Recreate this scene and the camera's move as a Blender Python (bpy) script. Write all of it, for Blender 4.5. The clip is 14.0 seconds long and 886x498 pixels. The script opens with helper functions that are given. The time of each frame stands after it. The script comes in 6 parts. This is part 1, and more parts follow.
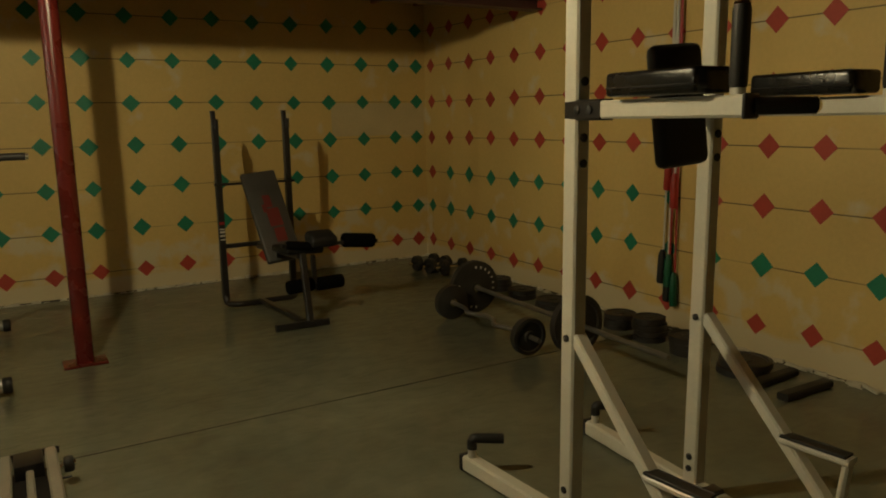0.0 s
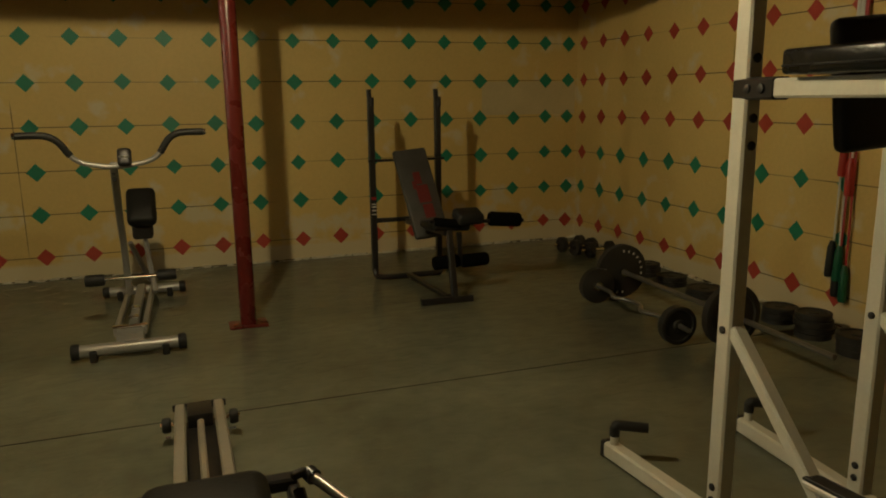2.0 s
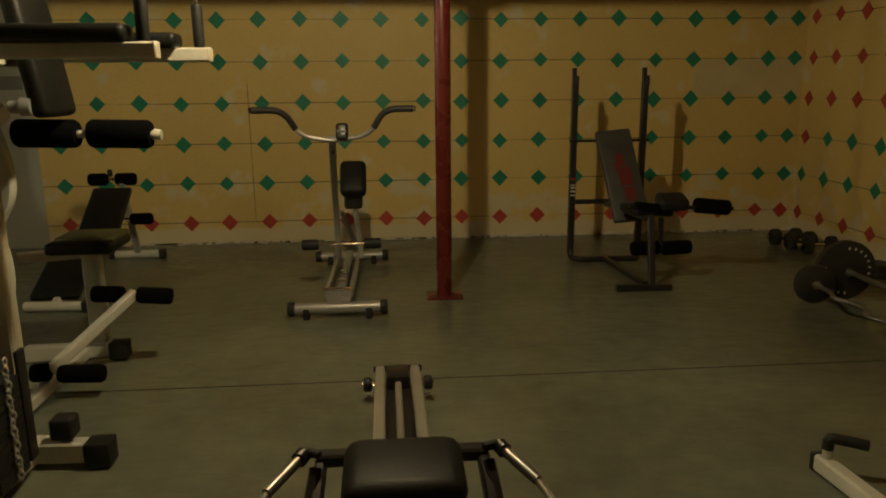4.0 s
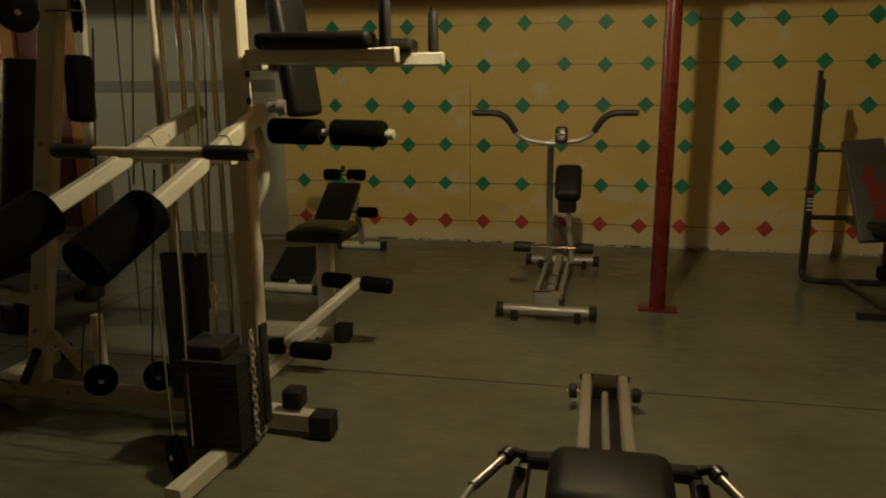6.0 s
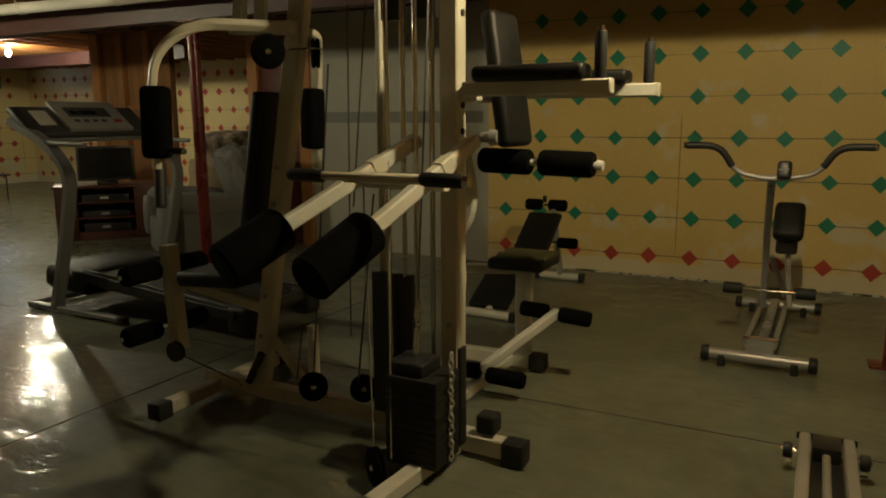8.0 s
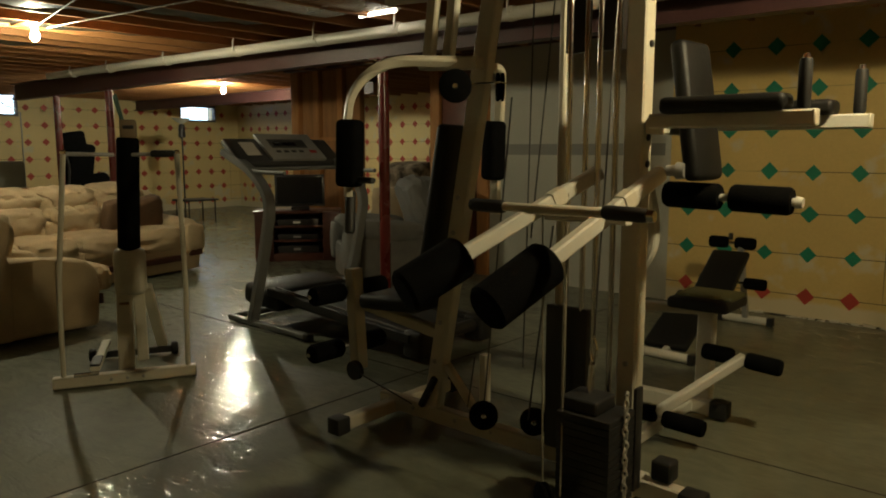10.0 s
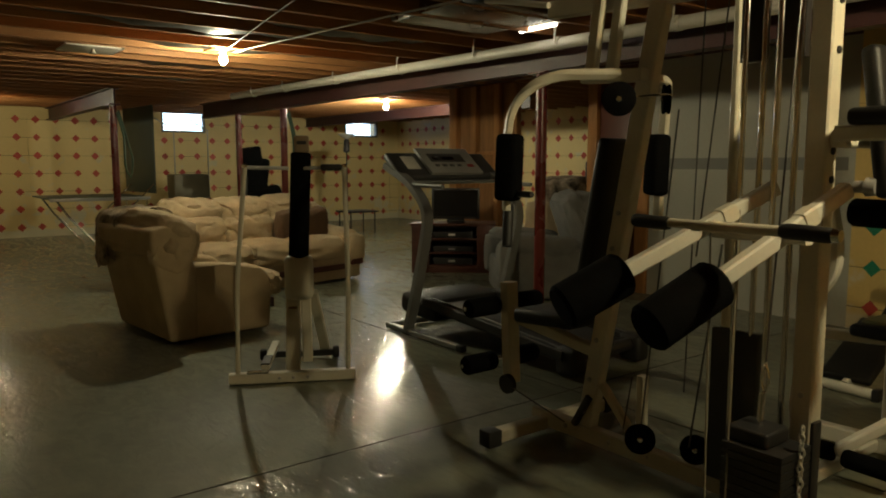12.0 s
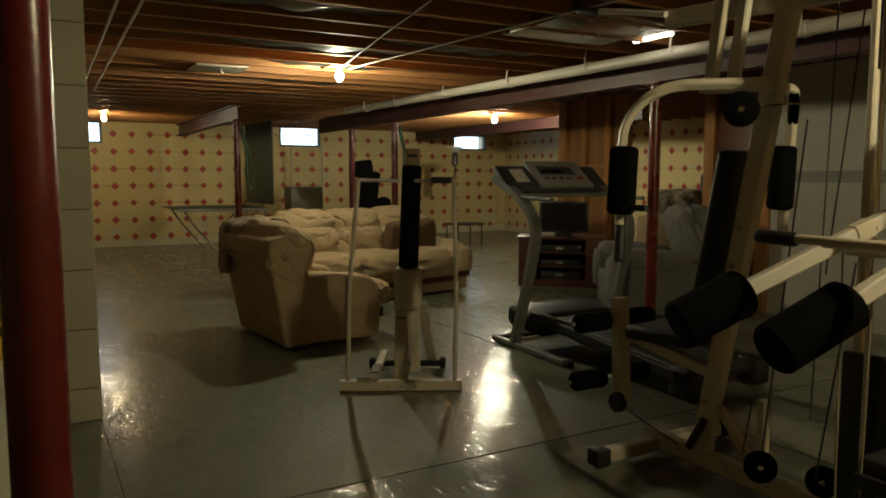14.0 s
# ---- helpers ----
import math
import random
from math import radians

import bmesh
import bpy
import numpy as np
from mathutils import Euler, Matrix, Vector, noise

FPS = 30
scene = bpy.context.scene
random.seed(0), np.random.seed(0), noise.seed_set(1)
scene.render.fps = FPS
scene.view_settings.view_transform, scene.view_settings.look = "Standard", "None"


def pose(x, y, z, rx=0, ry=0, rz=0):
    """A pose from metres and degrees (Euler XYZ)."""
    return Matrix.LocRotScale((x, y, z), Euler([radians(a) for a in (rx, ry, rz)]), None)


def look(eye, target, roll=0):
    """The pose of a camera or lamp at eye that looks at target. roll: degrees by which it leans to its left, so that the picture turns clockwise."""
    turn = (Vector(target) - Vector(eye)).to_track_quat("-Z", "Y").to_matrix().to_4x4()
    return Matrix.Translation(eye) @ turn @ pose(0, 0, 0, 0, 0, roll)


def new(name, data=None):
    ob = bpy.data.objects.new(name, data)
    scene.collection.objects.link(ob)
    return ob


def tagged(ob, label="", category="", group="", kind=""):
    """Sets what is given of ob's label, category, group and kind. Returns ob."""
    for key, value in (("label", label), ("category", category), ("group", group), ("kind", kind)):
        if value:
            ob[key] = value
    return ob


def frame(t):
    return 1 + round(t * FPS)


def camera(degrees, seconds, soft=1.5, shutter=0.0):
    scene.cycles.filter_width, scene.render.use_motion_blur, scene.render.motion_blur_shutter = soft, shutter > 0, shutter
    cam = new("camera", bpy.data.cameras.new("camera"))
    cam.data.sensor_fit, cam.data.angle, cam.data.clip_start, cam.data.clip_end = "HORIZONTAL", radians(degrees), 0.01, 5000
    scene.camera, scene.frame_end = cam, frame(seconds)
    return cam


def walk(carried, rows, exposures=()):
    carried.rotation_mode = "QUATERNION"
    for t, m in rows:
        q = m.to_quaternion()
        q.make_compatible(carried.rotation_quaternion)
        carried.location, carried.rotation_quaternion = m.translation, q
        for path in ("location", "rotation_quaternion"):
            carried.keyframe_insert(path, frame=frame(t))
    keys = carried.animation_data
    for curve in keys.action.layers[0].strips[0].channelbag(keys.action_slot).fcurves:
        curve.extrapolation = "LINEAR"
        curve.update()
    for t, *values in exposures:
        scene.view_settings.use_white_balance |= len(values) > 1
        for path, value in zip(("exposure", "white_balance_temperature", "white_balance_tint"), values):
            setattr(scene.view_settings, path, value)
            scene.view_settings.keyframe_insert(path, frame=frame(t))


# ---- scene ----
# Camera: a slow turn on the spot, the lens a hand's width ahead of the turning axis.
cam = camera(62.2, 14.0, soft=1.9)
EYE, ARM = 1.25, 0.112


def view(yaw, pitch, roll):
    a, b = radians(yaw), radians(pitch)
    eye = Vector((-math.sin(a) * ARM, math.cos(a) * ARM, EYE))
    ahead = Vector((-math.sin(a) * math.cos(b), math.cos(a) * math.cos(b), math.sin(b)))
    return look(eye, eye + ahead, roll)


PATH = [
    (0, view(-30.84, -10.15, -0.86)),
    (0.5, view(-28.41, -10.49, -0.83)),
    (1, view(-25.71, -10.88, -0.81)),
    (1.5, view(-22.77, -11.26, -0.75)),
    (2, view(-19.58, -11.60, -0.72)),
    (4.5, view(-0.40, -13.11, -0.58)),
    (5, view(3.55, -13.07, -0.63)),
    (5.5, view(7.57, -12.96, -0.45)),
    (6, view(11.94, -12.63, -0.47)),
    (6.5, view(16.09, -12.09, -0.38)),
    (7, view(20.23, -11.55, -0.37)),
    (7.5, view(23.82, -10.96, -0.35)),
    (8, view(27.29, -10.20, -0.32)),
    (10.5, view(43.82, -7.34, -0.03)),
    (11, view(46.93, -7.07, -0.04)),
    (11.5, view(49.77, -6.79, -0.04)),
    (12, view(52.46, -6.62, -0.01)),
    (12.5, view(55.21, -6.47, -0.01)),
    (13, view(57.70, -6.24, -0.01)),
    (13.5, view(59.47, -5.96, 0.00)),
    (14, view(60.72, -5.63, 0.01)),
]
walk(cam, PATH, exposures=[(0.0, 0.0, 6500, 10.0), (14.0, 0.0, 6500, 10.0)])

# World: overcast daylight outside, seen and felt only through the small basement windows.
world = bpy.data.worlds.new("sky")
scene.world = world
world.use_nodes = True
wn = world.node_tree.nodes
sky = wn.new("ShaderNodeTexSky")
sky.sky_type, sky.sun_disc = "NISHITA", False
sky.sun_elevation, sky.sun_rotation = radians(40), radians(250)
world.node_tree.links.new(sky.outputs[0], wn["Background"].inputs[0])
wn["Background"].inputs[1].default_value = 0.08

NEAR_GLOW, FAR_GLOW = 1690.0, 1350.0     # the bare bulbs
DIM_GLOW, STRONG_GLOW = 650.0, 2100.0
DAY_GLOW = 5.0         # the bright wells outside the windows
# the added rod that glows where the duct reflects brightly
GLINT_GLOW = 9.0


# ---- materials ----
def material(name, colour, rough=0.5, metal=0.0, vary=0.15, scale=3.0, grain=60.0, bump=0.05, rough_vary=0.1, spec=0.5, coat=0.0, tone=None, stretch=(1, 1, 1)):
    """A surface with colour drift at two scales, uneven gloss and fine relief."""
    m = bpy.data.materials.new(name)
    m.use_nodes = True
    n, l = m.node_tree.nodes, m.node_tree.links
    b = n["Principled BSDF"]
    tc = n.new("ShaderNodeTexCoord")
    mp = n.new("ShaderNodeMapping")
    mp.inputs["Scale"].default_value = stretch
    geo = n.new("ShaderNodeNewGeometry")
    l.new(geo.outputs["Position"], mp.inputs[0])
    n1, n2 = n.new("ShaderNodeTexNoise"), n.new("ShaderNodeTexNoise")
    for t, s, d in ((n1, scale, 5), (n2, grain, 3)):
        t.inputs["Scale"].default_value, t.inputs["Detail"].default_value = s, d
        l.new(mp.outputs[0], t.inputs["Vector"])
    mix = n.new("ShaderNodeMix")
    mix.data_type = "RGBA"
    lo = [c * (1 - vary) for c in colour]
    hi = tone or [min(1, c * (1 + vary)) for c in colour]
    mix.inputs[6].default_value, mix.inputs[7].default_value = (*lo, 1), (*hi, 1)
    add = n.new("ShaderNodeMath")
    add.operation = "MULTIPLY_ADD"
    l.new(n2.outputs[0], add.inputs[0])
    add.inputs[1].default_value = 0.35
    l.new(n1.outputs[0], add.inputs[2])
    ramp = n.new("ShaderNodeMapRange")
    ramp.inputs[1].default_value, ramp.inputs[2].default_value = 0.45, 0.95
    l.new(add.outputs[0], ramp.inputs[0])
    l.new(ramp.outputs[0], mix.inputs[0])
    l.new(mix.outputs[2], b.inputs["Base Color"])
    rr = n.new("ShaderNodeMapRange")
    rr.inputs[3].default_value, rr.inputs[4].default_value = max(0.02, rough - rough_vary), min(1, rough + rough_vary)
    l.new(n1.outputs[0], rr.inputs[0])
    l.new(rr.outputs[0], b.inputs["Roughness"])
    b.inputs["Metallic"].default_value = metal
    b.inputs["Specular IOR Level"].default_value = spec
    b.inputs["Coat Weight"].default_value = coat
    if bump:
        bp = n.new("ShaderNodeBump")
        bp.inputs["Strength"].default_value, bp.inputs["Distance"].default_value = bump, 0.01
        l.new(n2.outputs[0], bp.inputs["Height"])
        l.new(bp.outputs[0], b.inputs["Normal"])
    return m


def glow(name, colour, strength):
    m = bpy.data.materials.new(name)
    m.use_nodes = True
    b = m.node_tree.nodes["Principled BSDF"]
    b.inputs["Base Color"].default_value = (*colour, 1)
    b.inputs["Emission Color"].default_value = (*colour, 1)
    b.inputs["Emission Strength"].default_value = strength
    return m


def masonry(name, colour, stain, course, length):
    """Painted poured wall with the marks of its form boards: thin joints, broken here and there, scuffs and chalky patches."""
    m = material(name, colour, 0.55, 0, 0.10, 0.9, 45, 0.12, 0.12, 0.35)
    n, l = m.node_tree.nodes, m.node_tree.links
    b = n["Principled BSDF"]
    geo = n.new("ShaderNodeNewGeometry")
    sep = n.new("ShaderNodeSeparateXYZ")
    l.new(geo.outputs["Position"], sep.inputs[0])

    def line(value, period, offset, width):
        a = n.new("ShaderNodeMath"); a.operation = "ADD"; a.inputs[1].default_value = 100 * period - offset
        l.new(value, a.inputs[0])
        mo = n.new("ShaderNodeMath"); mo.operation = "PINGPONG"; mo.inputs[1].default_value = period / 2
        l.new(a.outputs[0], mo.inputs[0])
        lt = n.new("ShaderNodeMapRange"); lt.inputs[1].default_value, lt.inputs[2].default_value = width, width * 0.3
        l.new(mo.outputs[0], lt.inputs[0])
        return lt.outputs[0]

    def both(a, c, op):
        k = n.new("ShaderNodeMath"); k.operation = op
        l.new(a, k.inputs[0]); l.new(c, k.inputs[1])
        return k.outputs[0]

    along = both(sep.outputs[0], sep.outputs[1], "ADD")
    big = n.new("ShaderNodeTexNoise"); big.inputs["Scale"].default_value = 1.1
    l.new(geo.outputs["Position"], big.inputs["Vector"])
    gate = n.new("ShaderNodeMapRange"); gate.inputs[1].default_value, gate.inputs[2].default_value = 0.36, 0.56
    l.new(big.outputs[0], gate.inputs[0])
    seldom = n.new("ShaderNodeMapRange"); seldom.inputs[1].default_value, seldom.inputs[2].default_value = 0.55, 0.62
    l.new(big.outputs[0], seldom.inputs[0])
    joints = both(both(line(sep.outputs[2], course, 0.17, 0.0045), gate.outputs[0], "MULTIPLY"),
                  both(line(along, length, 0.0, 0.004), seldom.outputs[0], "MULTIPLY"), "MAXIMUM")
    old = b.inputs["Base Color"].links[0].from_socket
    # chalky, peeling paint low down on the wall, in ragged patches
    patch = n.new("ShaderNodeTexNoise"); patch.inputs["Scale"].default_value, patch.inputs["Detail"].default_value = 4.5, 8
    l.new(geo.outputs["Position"], patch.inputs["Vector"])
    low = n.new("ShaderNodeMapRange"); low.inputs[1].default_value, low.inputs[2].default_value = 0.75, 0.0
    low.inputs[3].default_value, low.inputs[4].default_value = 0.0, 0.15
    l.new(sep.outputs[2], low.inputs[0])
    worn = n.new("ShaderNodeMapRange"); worn.inputs[1].default_value, worn.inputs[2].default_value = 0.61, 0.72
    l.new(both(patch.outputs[0], low.outputs[0], "ADD"), worn.inputs[0])
    foot = n.new("ShaderNodeMapRange"); foot.inputs[1].default_value, foot.inputs[2].default_value = 0.085, 0.045
    l.new(both(sep.outputs[2], both(patch.outputs[0], low.outputs[0], "MULTIPLY"), "SUBTRACT"), foot.inputs[0])
    bare = both(worn.outputs[0], foot.outputs[0], "MAXIMUM")
    m1 = n.new("ShaderNodeMix"); m1.data_type = "RGBA"; m1.inputs[7].default_value = (*stain, 1)
    half = n.new("ShaderNodeMath"); half.operation = "MULTIPLY"; half.inputs[1].default_value = 0.85
    l.new(bare, half.inputs[0]); l.new(half.outputs[0], m1.inputs[0]); l.new(old, m1.inputs[6])
    m2 = n.new("ShaderNodeMix"); m2.data_type = "RGBA"; m2.inputs[7].default_value = (0.10, 0.07, 0.035, 1)
    l.new(joints, m2.inputs[0]); l.new(m1.outputs[2], m2.inputs[6])
    l.new(m2.outputs[2], b.inputs["Base Color"])
    bump = b.inputs["Normal"].links[0].from_node
    hgt = n.new("ShaderNodeMath"); hgt.operation = "MULTIPLY_ADD"; hgt.inputs[1].default_value = -1.5
    l.new(joints, hgt.inputs[0]); l.new(bump.inputs["Height"].links[0].from_socket, hgt.inputs[2])
    l.new(hgt.outputs[0], bump.inputs["Height"])
    return m


def concrete(name, colour):
    """Power-trowelled, sealed slab: cloudy tone, swirls and scratches, patches of higher gloss."""
    m = material(name, colour, 0.3, 0, 0.40, 1.1, 9, 0.0, 0.1, 0.25)
    n, l = m.node_tree.nodes, m.node_tree.links
    b = n["Principled BSDF"]
    geo = n.new("ShaderNodeNewGeometry")
    mp = n.new("ShaderNodeMapping")
    mp.inputs["Scale"].default_value = (1.0, 2.2, 1.0)
    mp.inputs["Rotation"].default_value = (0, 0, 0.5)
    l.new(geo.outputs["Position"], mp.inputs[0])
    sw = n.new("ShaderNodeTexNoise")
    sw.inputs["Scale"].default_value, sw.inputs["Detail"].default_value, sw.inputs["Distortion"].default_value = 4.2, 2.2, 1.9
    l.new(mp.outputs[0], sw.inputs["Vector"])
    big = n.new("ShaderNodeTexNoise")
    big.inputs["Scale"].default_value, big.inputs["Detail"].default_value = 1.1, 4
    l.new(geo.outputs["Position"], big.inputs["Vector"])
    mul = n.new("ShaderNodeMath"); mul.operation = "MULTIPLY_ADD"; mul.inputs[1].default_value = 0.5
    l.new(sw.outputs[0], mul.inputs[0]); l.new(big.outputs[0], mul.inputs[2])
    rr = n.new("ShaderNodeMapRange")
    rr.inputs[1].default_value, rr.inputs[2].default_value = 0.5, 1.0
    rr.inputs[3].default_value, rr.inputs[4].default_value = 0.42, 0.66
    l.new(mul.outputs[0], rr.inputs[0]); l.new(rr.outputs[0], b.inputs["Roughness"])
    bp = n.new("ShaderNodeBump")
    bp.inputs["Strength"].default_value, bp.inputs["Distance"].default_value = 0.50, 0.012
    l.new(sw.outputs[0], bp.inputs["Height"])
    # fine trowel ridges and chips in the sealer
    fine = n.new("ShaderNodeTexNoise")
    fine.inputs["Scale"].default_value, fine.inputs["Detail"].default_value, fine.inputs["Distortion"].default_value = 15.0, 3.0, 1.2
    l.new(mp.outputs[0], fine.inputs["Vector"])
    bp2 = n.new("ShaderNodeBump")
    bp2.inputs["Strength"].default_value, bp2.inputs["Distance"].default_value = 0.36, 0.004
    l.new(fine.outputs[0], bp2.inputs["Height"]); l.new(bp.outputs[0], bp2.inputs["Normal"])
    l.new(bp2.outputs[0], b.inputs["Coat Normal"])
    soft = n.new("ShaderNodeBump")
    soft.inputs["Strength"].default_value, soft.inputs["Distance"].default_value = 0.16, 0.006
    l.new(fine.outputs[0], soft.inputs["Height"]); l.new(soft.outputs[0], b.inputs["Normal"])
    # a thin worn sealer on top
    cw = n.new("ShaderNodeMapRange")
    cw.inputs[1].default_value, cw.inputs[2].default_value = 0.40, 0.62
    cw.inputs[3].default_value, cw.inputs[4].default_value = 0.95, 0.22
    l.new(sw.outputs[0], cw.inputs[0]); l.new(cw.outputs[0], b.inputs["Coat Weight"])
    b.inputs["Coat Roughness"].default_value = 0.085
    return m


YELLOW = masonry("yellow_paint", (0.67, 0.48, 0.175), (0.64, 0.56, 0.38), 0.3048, 2.44)
CREAM = masonry("cream_paint", (0.70, 0.555, 0.275), (0.60, 0.56, 0.42), 0.3048, 2.44)
WHITE_BLOCK = material("white_block_paint", (0.50, 0.48, 0.36), 0.65, 0, 0.10, 3, 50, 0.2)
GREEN = material("green_paint", (0.012, 0.21, 0.12), 0.5, 0, 0.15, 6, 50, 0.1)
RED = material("red_paint", (0.42, 0.055, 0.035), 0.5, 0, 0.15, 6, 50, 0.1)
CONCRETE = concrete("sealed_concrete", (0.152, 0.158, 0.112))
JOINT = material("dark_joint", (0.05, 0.042, 0.03), 0.9)
JOIST = material("joist_wood", (0.33, 0.15, 0.055), 0.65, 0, 0.3, 1.2, 20, 0.15, 0.1, 0.3, stretch=(6, 0.6, 6))
STUD = material("stud_wood", (0.40, 0.19, 0.07), 0.6, 0, 0.25, 2.5, 30, 0.1, 0.1, 0.3, stretch=(6, 6, 0.7))
PANELWOOD = material("panel_wood", (0.30, 0.15, 0.06), 0.55, 0, 0.25, 3, 40, 0.1, 0.1, 0.3, stretch=(5, 5, 0.6))
SUBFLOOR = material("subfloor_board", (0.16, 0.10, 0.055), 0.85, 0, 0.25, 2, 40, 0.1)
STEEL_RED = material("red_column_paint", (0.115, 0.012, 0.009), 0.28, 0, 0.2, 5, 60, 0.05, 0.1)
BEAM = material("oxide_beam_paint", (0.075, 0.029, 0.027), 0.5, 0, 0.25, 3, 50, 0.08)
PVC = material("white_pvc", (0.58, 0.55, 0.48), 0.35, 0, 0.06, 4, 50, 0.02)
GREYWALL = material("grey_board", (0.40, 0.39, 0.33), 0.6, 0, 0.10, 1.5, 40, 0.06)
GREYTAPE = material("grey_tape", (0.19, 0.19, 0.17), 0.5, 0, 0.1, 3, 50, 0.05)
WHITE = material("white_powder_coat", (0.60, 0.58, 0.50), 0.35, 0, 0.08, 5, 80, 0.02)
IVORY = material("yellowed_white_enamel", (0.56, 0.52, 0.41), 0.38, 0, 0.10, 6, 80, 0.03)
BLACK = material("black_vinyl", (0.010, 0.0098, 0.009), 0.5, 0, 0.3, 9, 140, 0.12, 0.1, 0.3)
GLOSSBLACK = material("glossy_black_vinyl", (0.009, 0.0088, 0.0085), 0.26, 0, 0.3, 7, 35, 0.22, 0.1, 0.5)
FOAM = material("black_foam", (0.004, 0.004, 0.004), 0.95, 0, 0.3, 20, 160, 0.25, 0.05, 0.06)
RUBBER = material("black_rubber", (0.013, 0.0125, 0.012), 0.6, 0, 0.2, 10, 90, 0.08)
BLACKSTEEL = material("black_enamel", (0.02, 0.018, 0.018), 0.35, 0.0, 0.25, 8, 80, 0.03)
IRON = material("cast_iron", (0.024, 0.022, 0.02), 0.55, 0.0, 0.3, 12, 90, 0.15)
CHROME = material("chrome", (0.75, 0.73, 0.70), 0.13, 1.0, 0.05, 6, 60, 0.0, 0.05)
SILVER = material("silver_paint", (0.36, 0.35, 0.33), 0.36, 0.35, 0.1, 6, 80, 0.03)
WORNSTEEL = material("worn_steel", (0.30, 0.285, 0.26), 0.34, 0.8, 0.2, 9, 80, 0.05)
CABLE = material("coated_cable", (0.06, 0.055, 0.05), 0.4)
PALECABLE = material("pale_coated_cable", (0.24, 0.215, 0.16), 0.5)
LABELWHITE = material("white_print", (0.6, 0.58, 0.52), 0.5)
LABELRED = material("red_print", (0.35, 0.02, 0.02), 0.5)
BULB = glow("bulb_glow", (0.98, 0.91, 0.60), FAR_GLOW)
BULB_DIM = glow("bulb_glow_dim", (1.0, 0.84, 0.46), DIM_GLOW)
BULB_STRONG = glow("bulb_glow_bright", (0.96, 0.92, 0.64), STRONG_GLOW)
BULB_NEAR = glow("bulb_glow_strong", (1.0, 0.85, 0.49), NEAR_GLOW)
DAY = glow("daylight_well", (0.60, 0.78, 1.0), DAY_GLOW)
GLINT = glow("duct_glint_glow", (1.0, 0.92, 0.75), GLINT_GLOW)


# ---- building helpers ----
BASE = {}


def thing(name, base, label, category, group="", kind=""):
    ob = new(name)
    ob.location = base
    ob.empty_display_size = 0.1
    BASE[ob] = Vector(base)
    return tagged(ob, label, category, group, kind)


def part(name, bm, mat, parent=None, label="", smooth=True):
    """Links a bmesh, whose corners are in the world, as one mesh under its thing."""
    origin = BASE[parent] if parent else Vector((0, 0, 0))
    bmesh.ops.translate(bm, verts=bm.verts, vec=-origin)
    bmesh.ops.recalc_face_normals(bm, faces=bm.faces)
    me = bpy.data.meshes.new(name)
    bm.to_mesh(me)
    bm.free()
    me.materials.append(mat)
    if smooth:
        me.shade_smooth()
        me.set_sharp_from_angle(angle=radians(38))
    ob = new(name, me)
    if parent:
        ob.parent = parent
    BASE[ob] = origin
    if label:
        ob["label"] = label
    return ob


def solo(name, bm, mat, label, category, kind="", group="", smooth=True):
    return tagged(part(name, bm, mat, None, "", smooth), label, category, group, kind)


def block(x0, x1, y0, y1, z0, z1, bevel=0.0, bm=None, m=None):
    """A box with bevelled edges between two corners; m turns or moves it."""
    b = bm or bmesh.new()
    new_bm = bmesh.new()
    bmesh.ops.create_cube(new_bm, size=1)
    for v in new_bm.verts:
        v.co = Vector(((x0 + x1) / 2 + v.co.x * (x1 - x0), (y0 + y1) / 2 + v.co.y * (y1 - y0), (z0 + z1) / 2 + v.co.z * (z1 - z0)))
    if bevel:
        bmesh.ops.bevel(new_bm, geom=new_bm.edges[:], offset=bevel, segments=2, profile=0.6, affect="EDGES")
    join(b, new_bm, m)
    return b


def join(b, other, m=None):
    if m is not None:
        bmesh.ops.transform(other, matrix=m, verts=other.verts)
    vs = [b.verts.new(v.co) for v in other.verts]
    other.verts.index_update()
    for f in other.faces:
        b.faces.new([vs[v.index] for v in f.verts])
    other.free()


def cushion(centre, size, turn=(0, 0, 0), soft=0.03, bm=None, segments=3):
    """A rounded pad: centre, size, turn in degrees."""
    sx, sy, sz = size
    b = bm or bmesh.new()
    new_bm = bmesh.new()
    bmesh.ops.create_cube(new_bm, size=1)
    for v in new_bm.verts:
        v.co = Vector((v.co.x * sx, v.co.y * sy, v.co.z * sz))
    bmesh.ops.bevel(new_bm, geom=new_bm.edges[:], offset=min(soft, min(size) * 0.49), segments=segments, profile=0.5, affect="EDGES")
    join(b, new_bm, pose(*centre, *turn))
    return b


def sweep(points, section, bm=None, up=(0, 0, 1), close=True):
    """Carries a closed outline of (across, upward) pairs along a line of points."""
    b = bm or bmesh.new()
    pts = [Vector(p) for p in points]
    rings = []
    for i, p in enumerate(pts):
        d0 = (pts[i] - pts[i - 1]).normalized() if i else (pts[1] - pts[0]).normalized()
        d1 = (pts[i + 1] - pts[i]).normalized() if i + 1 < len(pts) else d0
        d = (d0 + d1).normalized()
        u = Vector(up)
        if abs(u.dot(d)) > 0.95:
            u = Vector((0, 1, 0)) if abs(d.y) < 0.8 else Vector((1, 0, 0))
        side = d.cross(u).normalized()
        top = side.cross(d).normalized()
        k = 1 / max(0.5, d.dot(d1))
        rings.append([b.verts.new(p + side * s * k + top * t) for s, t in section])
    n = len(section)
    for a, c in zip(rings, rings[1:]):
        for i in range(n):
            b.faces.new((a[i], a[(i + 1) % n], c[(i + 1) % n], c[i]))
    if close:
        b.faces.new(rings[0][::-1])
        b.faces.new(rings[-1])
    return b


